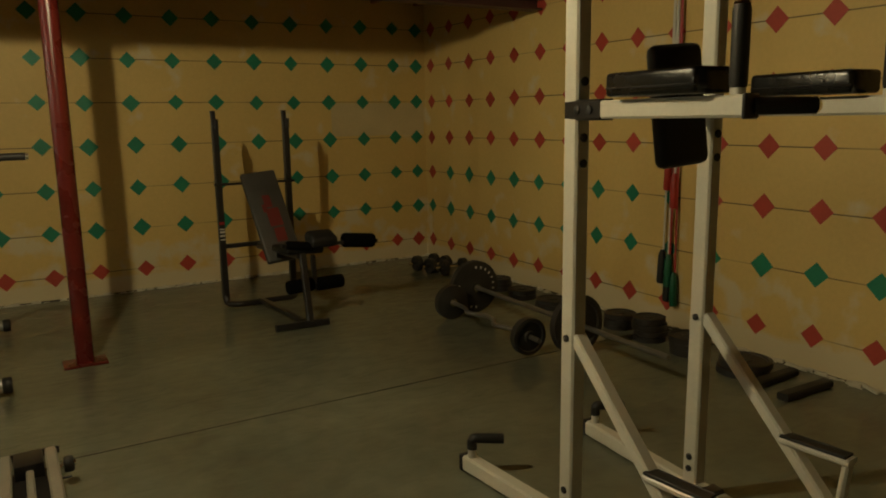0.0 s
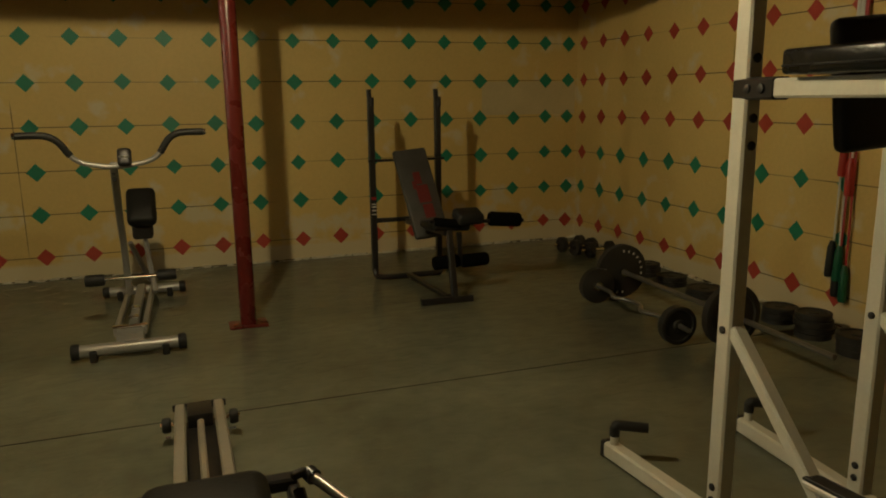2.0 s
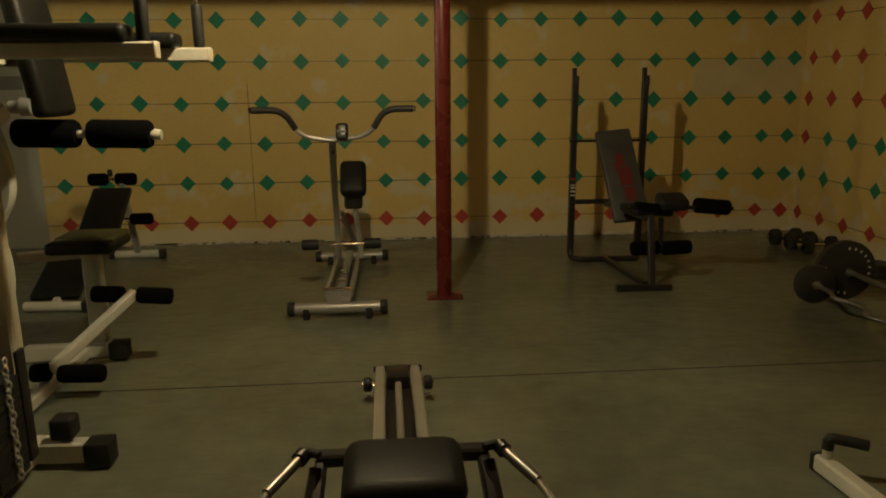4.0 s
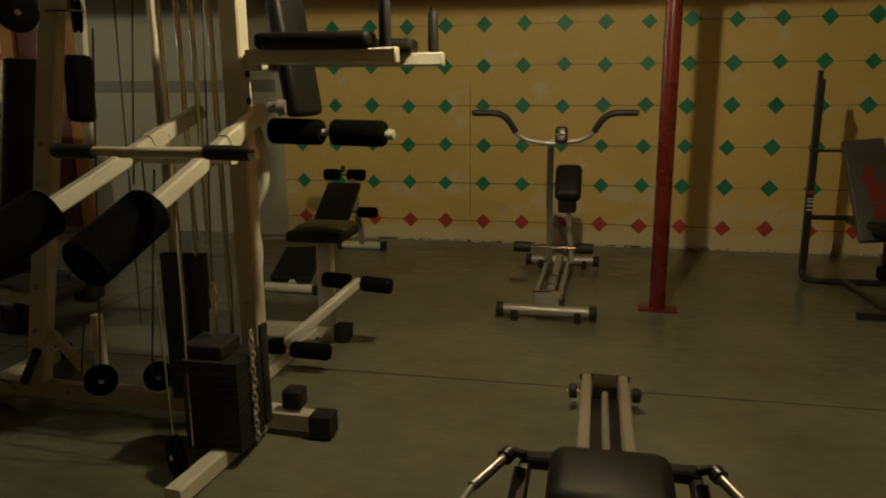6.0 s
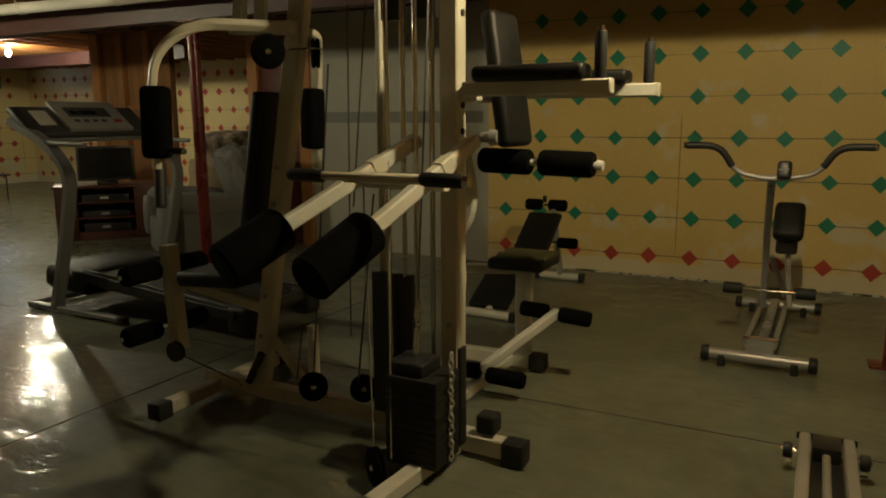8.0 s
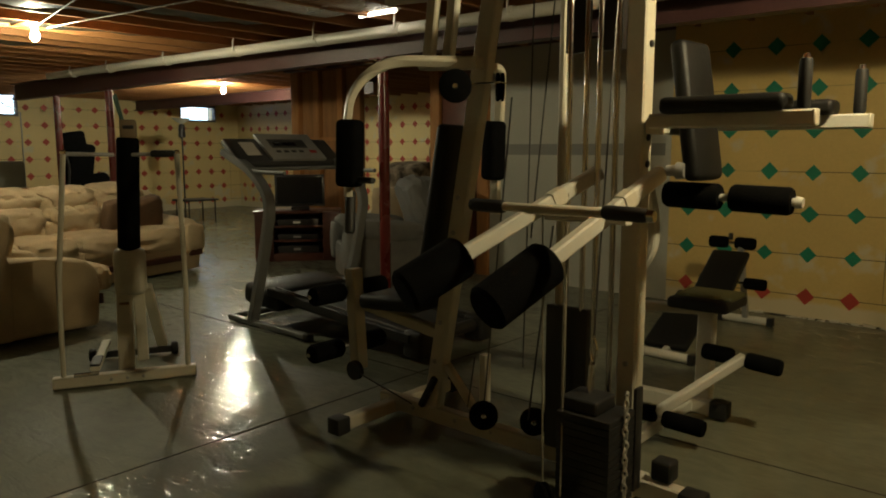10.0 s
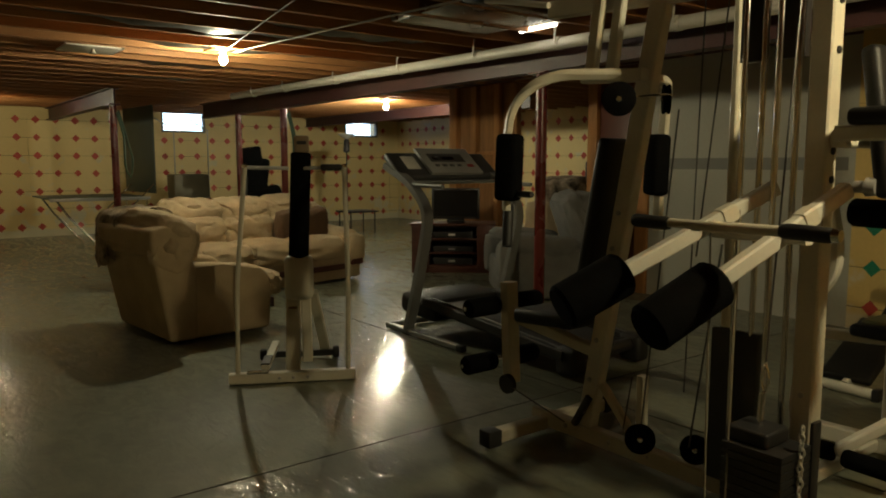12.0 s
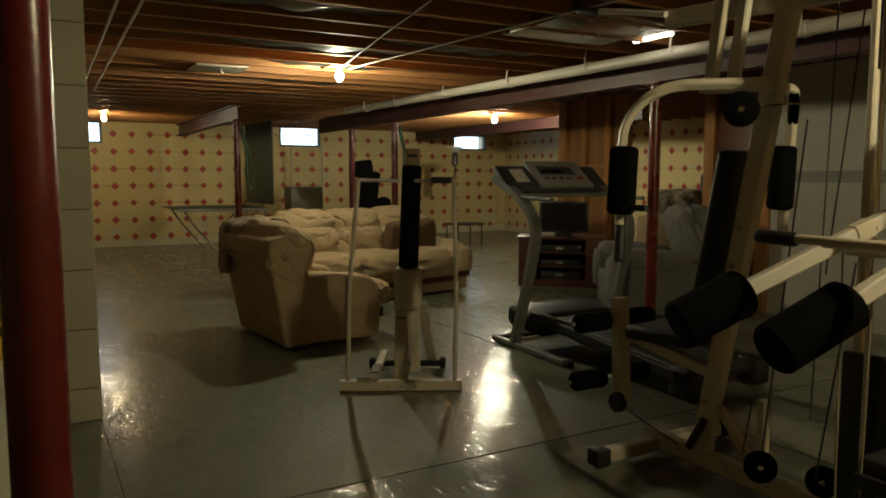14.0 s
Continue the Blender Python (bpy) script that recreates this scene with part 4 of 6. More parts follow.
def rider():
    """The silver fold-up rider with a bull-horn handlebar."""
    g = thing("exercise_rider", (-0.25, 4.7, 0), "silver exercise rider with black seat and horn-shaped handlebar", "exercise machine")
    for y, x0, x1, r in ((3.93, -0.515, -0.02, 0.031), (5.13, -0.47, -0.01, 0.029)):
        part("foot_tube", rod(((x0, y, 0.055), (x1, y, 0.055)), r, n=16), SILVER, g)
        for x in (x0, x1):
            part("foot_cap", turned((x - 0.02, y, 0.055), (x + 0.02, y, 0.055), [(0, r * 1.1), (0.2, r * 1.3), (0.8, r * 1.3), (1, r * 1.1)]), RUBBER, g)
        for x in (x0 + 0.08, x1 - 0.08):
            part("foot_pad", cushion((x, y - 0.005, 0.03), (0.035, 0.07, 0.06), soft=0.008, segments=2), RUBBER, g)
    for x in (-0.335, -0.20):
        part("side_rail", bar((x + (0.0 if x < -0.3 else 0.0), 4.04, 0.10), (x + 0.015, 5.11, 0.085), 0.026, 0.042), SILVER, g)
    part("centre_rail", bar((-0.265, 4.1, 0.075), (-0.255, 5.1, 0.085), 0.05, 0.03), SILVER, g)
    part("rail_lug", cushion((-0.265, 4.32, 0.10), (0.055, 0.05, 0.015), soft=0.004, segments=1), CHROME, g)
    part("rail_lug", cushion((-0.262, 4.50, 0.105), (0.05, 0.05, 0.015), soft=0.004, segments=1), CHROME, g)
    part("front_hinge", block(-0.33, -0.20, 3.95, 4.05, 0.055, 0.115, 0.006), SILVER, g)
    part("rail_end", bar((-0.35, 4.05, 0.125), (-0.185, 4.05, 0.125), 0.026, 0.018), CHROME, g)
    def nearer(p, k):
        c = Vector((-0.007, 0.112, 1.25))
        return c + (Vector(p) - c) * k

    mast = [nearer((-0.31, 4.80, 0.12), 1.0), nearer((-0.315, 4.85, 0.38), 0.96), nearer((-0.325, 4.9, 0.55), 0.91), nearer((-0.325, 4.9, 0.885), 0.82)]
    part("mast", sweep(arc(mast, 0.1), tube_section(0.036, 0.036), up=(0, 1, 0)), SILVER, g)
    part("seat_link", bar((-0.16, 4.72, 0.13), (-0.21, 5.05, 0.45), 0.03, 0.03), SILVER, g)
    part("seat_link", bar((-0.29, 4.95, 0.40), (-0.20, 5.1, 0.12), 0.028, 0.028), SILVER, g)
    part("seat_support", cushion((-0.21, 4.98, 0.47), (0.12, 0.14, 0.10), soft=0.02), BLACKSTEEL, g)
    part("seat", cushion((-0.205, 4.93, 0.62), (0.17, 0.09, 0.25), (-38, 0, 0), 0.035), BLACK, g, "black vinyl seat tilted up")
    part("seat", cushion((-0.205, 5.05, 0.55), (0.16, 0.2, 0.06), (0, 0, 0), 0.025), BLACK, g)
    horn = arc([(-0.815, 4.84, 1.07), (-0.62, 4.86, 1.07), (-0.53, 4.9, 0.905), (-0.36, 4.9, 0.875), (-0.27, 4.9, 0.875), (-0.08, 4.9, 0.905), (0.01, 4.86, 1.07), (0.195, 4.84, 1.07)], 0.09)
    horn = [nearer(p, 0.82) for p in horn]
    part("handlebar", rod(horn, 0.0125), SILVER, g)
    for s in (horn[:9], horn[-9:]):
        part("handlebar_grip", rod(s, 0.017), RUBBER, g, "black foam grip")
    for p, d in ((horn[0], -1), (horn[-1], 1)):
        part("bar_end", turned(p, p + Vector((0.012 * d, 0, 0)), [(0, 0.0145), (1, 0.0145)], n=12), CHROME, g)
    pod = nearer((-0.26, 4.88, 0.93), 0.82)
    part("display", cushion(pod, (0.066, 0.038, 0.092), (-20, 0, 0), 0.018), BLACKSTEEL, g, "black display pod")
    part("display_line", bar(pod + Vector((-0.024, -0.021, 0.004)), pod + Vector((0.024, -0.021, 0.004)), 0.003, 0.004), SILVER, g)
    peg = nearer((-0.285, 4.86, 0.20), 0.91)
    part("foot_peg_rod", rod((peg - Vector((0.22, 0, 0)), peg + Vector((0.22, 0, 0))), 0.009), CHROME, g)
    for x in (-0.19, 0.18):
        part("foot_peg", roller(peg + Vector((x - 0.05, 0, 0)), peg + Vector((x + 0.05, 0, 0)), 0.032), RUBBER, g, "black rubber foot peg")
    for z in (0.84, 0.80):
        c = nearer((-0.325, 4.9, z), 0.83)
        part("bolt", bolt(c + Vector((0, -0.014, 0)), c + Vector((0, -0.024, 0)), 0.010), BLACKSTEEL, g)


rider()


DULL = material("dull_grey_steel_paint", (0.29, 0.27, 0.225), 0.45, 0.15, 0.12, 8, 90, 0.05)


def rower():
    g = thing("rowing_machine", (0.03, 2.3, 0), "low silver rowing machine with a black padded seat", "exercise machine")
    for x in (-0.034, 0.104):
        part("side_rail", bar((x, 2.90, 0.105), (x, 1.62, 0.20), 0.038, 0.042), DULL, g)
    part("centre_rail", bar((0.035, 2.78, 0.10), (0.035, 1.65, 0.18), 0.025, 0.03), DULL, g)
    part("nose_block", block(-0.01, 0.08, 2.76, 2.88, 0.07, 0.135, 0.006), BLACKSTEEL, g)
    part("nose_plate", block(-0.062, 0.132, 2.895, 2.912, 0.10, 0.125, 0.004), BLACKSTEEL, g)
    part("channel", block(-0.015, 0.085, 1.7, 2.80, 0.07, 0.085, 0.003), BLACKSTEEL, g)
    for x in (-0.085, 0.155):
        part("foot_wheel", turned((x - 0.016, 2.84, 0.075), (x + 0.016, 2.84, 0.075), [(0, 0.024), (0.2, 0.029), (0.8, 0.029), (1, 0.024)]), RUBBER, g)
        part("wheel_bolt", turned((x - 0.022, 2.84, 0.075), (x + 0.022, 2.84, 0.075), [(0, 0.01), (1, 0.01)], n=10), CHROME, g)
        part("stay_lug", bar((x, 2.70, 0.09), (x * 0.8, 2.70, 0.09), 0.012, 0.008), BLACKSTEEL, g)
    part("axle", rod(((-0.09, 2.84, 0.07), (0.16, 2.84, 0.07)), 0.008), CHROME, g)
    part("seat", cushion((0.033, 1.69, 0.34), (0.29, 0.235, 0.085), (4, 0, 0), 0.04), BLACK, g, "black vinyl seat")
    part("seat_carriage", block(-0.08, 0.15, 1.62, 1.8, 0.21, 0.325, 0.008), BLACKSTEEL, g)
    part("rear_crossbar", bar((-0.185, 1.835, 0.31), (0.25, 1.835, 0.31), 0.045, 0.035), BLACKSTEEL, g)
    for s, x in ((-1, -0.185), (1, 0.25)):
        part("frame_leg", bar((x + 0.01 * -s, 1.83, 0.30), (x + 0.02 * s, 1.35, 0.03), 0.03, 0.04), BLACKSTEEL, g)
        part("frame_leg", bar((x, 1.80, 0.30), (x + 0.05 * s, 1.50, 0.03), 0.03, 0.035), BLACKSTEEL, g)
        part("damper", rod(((x + 0.035 * s, 1.80, 0.335), (x + 0.105 * s, 1.69, 0.305)), 0.014), WORNSTEEL, g, "steel damper")
        part("damper_clamp", turned((x + 0.03 * s, 1.81, 0.338), (x + 0.04 * s, 1.79, 0.333), [(0, 0.021), (1, 0.021)], n=12), BLACKSTEEL, g)
        part("damper_rod", rod(arc([(x + 0.105 * s, 1.69, 0.305), (x + 0.13 * s, 1.63, 0.285), (x + 0.13 * s, 1.50, 0.24)], 0.03), 0.009), DULL, g)
        part("damper_knob", cushion((x + 0.005 * s, 1.80, 0.345), (0.045, 0.02, 0.022), (0, 0, 25 * s), 0.007), RUBBER, g)


rower()


def plate_disc(c, r, t, axis, bm=None):
    """A cast-iron disc with rim, sunk web and hub."""
    c, a = Vector(c), Vector(axis).normalized() * t
    return turned(c - a / 2, c + a / 2, [(0, r * 0.96), (0.06, r), (0.94, r), (0.99, r * 0.95), (1.0, r * 0.82), (0.8, r * 0.78), (0.8, r * 0.32), (1.0, r * 0.28), (1.0, 0.016)], bm, 32)


def barbell(p, q, discs, label, wavy=False):
    p, q = Vector(p), Vector(q)
    d = (q - p).normalized()
    g = thing("barbell", (p.x, p.y, 0), label, "barbell", "barbells on the floor")
    n = (q - p).length
    if wavy:
        up = Vector((0, 0, 1))
        side = d.cross(up)
        pts = arc([p, p + d * n * 0.27, p + d * n * 0.36 + side * 0.05, p + d * n * 0.45 - side * 0.02, p + d * n * 0.55 - side * 0.02, p + d * n * 0.64 + side * 0.05, p + d * n * 0.73, q], 0.05)
        part("shaft", rod(pts, 0.0125), WORNSTEEL, g, "worn cranked steel bar")
    else:
        part("shaft", rod((p, q), 0.0135), WORNSTEEL, g, "worn steel bar")
    for s, r, t in discs:
        face = -1 if s < 0.5 else 1
        part("weight_disc", plate_disc(p + d * n * s, r, t, d * face), IRON, g, "black cast-iron disc")
        part("collar", turned(p + d * n * (s - 0.02 * face) - d * 0.012, p + d * n * (s - 0.02 * face) + d * 0.012, [(0, 0.026), (1, 0.026)], n=14), CHROME, g)
    return g


big = barbell((2.613, 4.24, 0.17), (2.549, 2.30, 0.17), [(0.1345, 0.17, 0.045), (0.668, 0.16, 0.045)], "long chromed barbell loaded with black cast-iron discs on the floor")
for i in range(22):
    a = i * 2 * math.pi / 22
    if i % 11 > 6:
        continue
    b = block(-0.006, 0.006, -0.0245, -0.0235, -0.008, 0.008)
    bmesh.ops.transform(b, verts=b.verts, matrix=Matrix.Translation((2.605, 3.976, 0.17)) @ pose(0, 0, 0, 0, 0, -2) @ pose(0, 0, 0, 0, math.degrees(a), 0) @ pose(0, 0, 0.13))
    part("disc_mark", b, LABELWHITE, big, "white raised mark")
barbell((2.405, 4.02, 0.108), (2.345, 2.97, 0.108), [(0.09, 0.108, 0.05), (0.90, 0.10, 0.045)], "cranked curl bar with black discs on the floor", True)


def dumbbell(x, y, turn):
    g = thing("dumbbell", (x, y, 0), "black cast-iron dumbbell with chromed handle on the floor", "dumbbell", "dumbbells")
    a = Vector((math.cos(radians(turn)), math.sin(radians(turn)), 0))
    c = Vector((x, y, 0.062))
    part("handle", rod((c - a * 0.16, c + a * 0.16), 0.011), CHROME, g)
    for s in (-1, 1):
        part("weight_disc", plate_disc(c + a * 0.085 * s, 0.062, 0.045, a * s), IRON, g)


for x, y, r in ((3.03, 5.36, 5), (3.06, 5.21, 12), (3.12, 5.06, -4)):
    dumbbell(x, y, r)

DISC_STACKS = ((3.10, 4.40, 3, 0.12), (3.10, 4.12, 2, 0.13), (3.10, 3.8, 2, 0.14), (3.1, 3.5, 1, 0.16), (3.12, 3.2, 3, 0.12), (3.10, 2.93, 4, 0.125), (3.08, 2.64, 3, 0.13), (3.08, 2.30, 2, 0.16))
for sx, sy, count, r in DISC_STACKS:
    z = 0.0
    for i in range(count):
        t = random.uniform(0.028, 0.036)
        ox, oy = random.uniform(-0.012, 0.012), random.uniform(-0.012, 0.012)
        solo("weight_disc", plate_disc((sx + ox, sy + oy, z + t / 2), r * random.uniform(0.72, 0.79), t, (0, 0, 1)), IRON, "black cast-iron weight disc stacked flat by the wall", "weight plate", group="loose weight discs")
        z += t
for (a, c) in (((2.93, 2.13), (3.24, 2.14)), ((2.90, 1.965), (3.23, 1.96))):
    solo("exercise_strip", bar((a[0], a[1], 0.018), (c[0], c[1], 0.018), 0.055, 0.034), RUBBER, "flat black rubber bar lying on the floor", "rubber bar", group="rubber bars")


def jump_rope(y, low, colour, mat):
    g = thing("skipping_rope", (3.33, y, 1.95), "skipping rope with " + colour + " handles hung on the wall", "skipping rope", "hanging ropes")
    part("cord", rod(arc([(3.335, y - 0.02, low + 0.25), (3.335, y - 0.012, 1.2), (3.33, y, 1.96), (3.335, y + 0.015, 1.2), (3.335, y + 0.022, low + 0.3)], 0.03), 0.006, n=8), LABELRED if colour == "green" else LABELWHITE, g)
    part("hook", rod(((3.36, y, 1.96), (3.31, y, 1.96), (3.31, y, 1.98)), 0.004, n=6), SILVER, g)
    for k, s in ((0.0, -0.022), (0.1, 0.03)):
        part("rope_handle", turned((3.328, y + s, low + 0.12 + k), (3.328, y + s * 0.8, low + 0.32 + k), [(0, 0.02), (0.06, 0.024), (0.8, 0.022), (1, 0.012)], n=14), mat, g, colour + " handle")


ROPE_GREEN = material("green_plastic", (0.01, 0.10, 0.05), 0.4)
ROPE_RED = material("red_plastic", (0.35, 0.03, 0.02), 0.4)
jump_rope(3.045, 0.05, "black", RUBBER)
jump_rope(2.995, 0.03, "green", ROPE_GREEN)
jump_rope(3.02, 0.60, "red", ROPE_RED)


def sit_up_bench():
    g = thing("sit_up_bench", (-1.83, 4.9, 0), "black padded sit-up bench with white frame and foam rolls", "exercise bench")
    part("front_foot", rod(((-2.02, 4.21, 0.03), (-1.69, 4.19, 0.03)), 0.028), WHITE, g)
    part("rear_foot", rod(((-1.97, 5.47, 0.03), (-1.64, 5.47, 0.03)), 0.028), WHITE, g)
    for x, y in ((-1.68, 4.19), (-1.63, 5.47), (-1.98, 5.47)):
        part("foot_cap", cushion((x, y, 0.032), (0.04, 0.066, 0.064), soft=0.008, segments=2), RUBBER, g)
    part("spine", bar((-1.86, 4.22, 0.04), (-1.82, 5.42, 0.47), 0.04, 0.045), WHITE, g)
    part("rear_leg", bar((-1.80, 5.47, 0.03), (-1.80, 5.28, 0.60), 0.04, 0.04, up=(1, 0, 0)), SILVER, g)
    part("lower_pad", cushion((-1.885, 4.52, 0.185), (0.27, 0.60, 0.045), (24, 0, 2), 0.018), BLACK, g, "black vinyl pad")
    part("upper_pad", cushion((-1.82, 4.99, 0.425), (0.25, 0.46, 0.045), (32, 0, 2), 0.018), BLACK, g, "black vinyl pad")
    for z, y, x0, x1, r in ((0.60, 5.3, -2.02, -1.90, 0.042), (0.60, 5.3, -1.84, -1.71, 0.042), (0.335, 5.22, -1.74, -1.60, 0.04), (0.335, 5.22, -2.05, -1.92, 0.04)):
        part("foam_roll", roller((x0, y, z), (x1, y, z), r), FOAM, g, "black foam roll")
    part("roll_axle", rod(((-2.02, 5.3, 0.60), (-1.71, 5.3, 0.60)), 0.01), CHROME, g)
    part("roll_axle", rod(((-2.05, 5.22, 0.335), (-1.60, 5.22, 0.335)), 0.01), CHROME, g)
    part("roll_knob", cushion((-1.87, 5.28, 0.645), (0.03, 0.03, 0.05), soft=0.01), RUBBER, g)


sit_up_bench()
solo("wall_patch", block(2.46, 3.34, YN - 0.0012, YN, 1.105, 1.382), material("grey_patch_paint", (0.58, 0.47, 0.26), 0.6, 0, 0.1, 3, 40, 0.1), "paler repainted patch on the yellow wall", "wall patch", "structure", smooth=False)
# ---- the living corner and the far end of the basement ----
TAN = material("tan_plush", (0.46, 0.35, 0.215), 0.9, 0, 0.14, 5, 150, 0.35, 0.05, 0.2)
PLAID = material("brown_throw", (0.20, 0.085, 0.05), 0.9, 0, 0.95, 9, 60, 0.4, 0.05, 0.2, tone=(0.78, 0.63, 0.46))
GREYCLOTH = material("grey_plush", (0.17, 0.165, 0.155), 0.95, 0, 0.15, 7, 150, 0.35, 0.03, 0.2)
DARKWOOD = material("dark_red_wood", (0.07, 0.022, 0.014), 0.35, 0, 0.25, 4, 60, 0.05, 0.1, stretch=(1, 1, 5))
SCREEN = material("dark_screen", (0.008, 0.008, 0.010), 0.12, 0, 0.1)
PLASTIC = material("dark_grey_plastic", (0.045, 0.045, 0.045), 0.45, 0, 0.15, 8, 100, 0.05)
GREYPLASTIC = material("grey_plastic", (0.27, 0.27, 0.255), 0.4, 0, 0.12, 8, 100, 0.03)
TABLEGREEN = material("table_top_green", (0.03, 0.045, 0.035), 0.5, 0, 0.15, 3, 40, 0.03)


def pillow(size, m, puff=0.35, pleat=0.0, seed=0, cuts=9, power=4.0):
    """A soft stuffed form with sagging, tucked folds."""
    b = bmesh.new()
    bmesh.ops.create_cube(b, size=2)
    bmesh.ops.subdivide_edges(b, edges=b.edges[:], cuts=cuts, use_grid_fill=True)
    sx, sy, sz = (s / 2 for s in size)
    for v in b.verts:
        p = v.co.copy()
        q = p.copy()
        n = max(1e-6, (abs(p.x) ** power + abs(p.y) ** power + abs(p.z) ** power) ** (1 / power))
        q = p / n * (1 - puff) + p * puff
        f = noise.noise(Vector((p.x * 1.7 + seed * 7.3, p.y * 3.1, p.z * 2.3 + seed))) * 0.07
        if pleat:      # gathered folds that run across the cushion and bend at its middle
            w = p.z * 1.3 + 0.6 * math.cos(p.x * 2.2) + noise.noise(Vector((p.x * 2.1, seed * 3.7, p.z))) * 0.9
            f -= pleat * (1 - abs(math.sin(w * 2.0 + seed))) ** 4
        g2 = noise.noise(Vector((p.x * 5 + seed, p.y * 5, p.z * 5))) * 0.03
        q *= 1 + f + g2
        v.co = Vector((q.x * sx, q.y * sy, q.z * sz))
    bmesh.ops.transform(b, matrix=m, verts=b.verts)
    return b


def seat_group(name, origin, turn, width, depth, seats, label, category, skirt=0.02):
    """An overstuffed seat: local x across, y from the back (0) to the front (depth)."""
    g = thing(name, (origin[0], origin[1], 0), label, category)
    M = Matrix.Translation((origin[0], origin[1], 0)) @ pose(0, 0, 0, 0, 0, turn)

    def put(nm, size, c, rot=(0, 0, 0), lab="", seed=0, puff=0.35, mat=TAN, pleat=0.0, power=4.0):
        return part(nm, pillow(size, M @ pose(*c, *rot), puff, pleat, seed, 22 if pleat else 11, power), mat, g, lab)

    arm = 0.24
    b = block(-width / 2 + 0.02, width / 2 - 0.02, 0.06, depth - 0.06, skirt, 0.34, 0.03)
    bmesh.ops.transform(b, matrix=M, verts=b.verts)
    part("base", b, TAN, g)
    # outer back, leaning backwards
    b = bmesh.new()
    sec = [(0.03, skirt), (0.22, skirt), (0.26, 0.76), (0.18, 0.82), (0.01, 0.82), (-0.05, 0.76)]
    rows = []
    for x in (-width / 2, width / 2):
        flare = lambda z: x * (0.90 + 0.12 * min(1.0, z / 0.7))
        rows.append([b.verts.new((flare(z), y - 0.02, z)) for y, z in sec])
    for i in range(6):
        b.faces.new((rows[0][i], rows[0][(i + 1) % 6], rows[1][(i + 1) % 6], rows[1][i]))
    b.faces.new(rows[0][::-1]); b.faces.new(rows[1])
    bmesh.ops.bevel(b, geom=b.edges[:], offset=0.075, segments=5, profile=0.5, affect="EDGES")
    bmesh.ops.transform(b, matrix=M, verts=b.verts)
    part("outer_back", b, TAN, g)
    for s in (-1, 1):
        x = s * (width / 2 - arm / 2)
        b = block(x - arm / 2 + 0.02, x + arm / 2 - 0.02, 0.12, depth - 0.05, skirt, 0.42, 0.07)
        bmesh.ops.transform(b, matrix=M, verts=b.verts)
        part("arm_side", b, TAN, g)
        put("arm_roll", (arm + 0.05, depth * 0.84, 0.25), (x, depth * 0.54, 0.44), (-3, 0, 0), seed=s + 3, puff=0.1, power=3.0)
        put("arm_front", (arm + 0.02, 0.16, 0.32), (x, depth - 0.06, 0.34), seed=s + 5, puff=0.1, power=3.0)
        b = block(x - 0.075, x + 0.075, depth - 0.03, depth + 0.012, 0.17, 0.235, 0.008)
        bmesh.ops.transform(b, matrix=M, verts=b.verts)
        part("wood_trim", b, DARKWOOD, g, "dark red wooden trim")
    w = (width - 2 * arm) / seats
    for i in range(seats):
        x = -width / 2 + arm + w * (i + 0.5)
        put("seat_cushion", (w + 0.03, depth - 0.22, 0.27), (x, depth * 0.60, 0.36), seed=i, puff=0.25, power=3.6)
        put("back_cushion", (w + 0.05, 0.32, 0.40), (x, 0.31, 0.56), (-8, 0, 0), seed=i + 11, puff=0.1, pleat=0.11, power=3.0)
        put("head_cushion", (w + (0.46 if seats == 1 else 0.09), 0.40, 0.36), (x, 0.22, 0.74), (-10, 0, 0), seed=i + 17, puff=0.08, pleat=0.11, power=2.8)
    b = block(-width / 2 + arm, width / 2 - arm, depth - 0.06, depth - 0.02, 0.13, 0.19, 0.006)
    bmesh.ops.transform(b, matrix=M, verts=b.verts)
    part("front_trim", b, DARKWOOD, g, "dark red wooden trim")
    return g, M




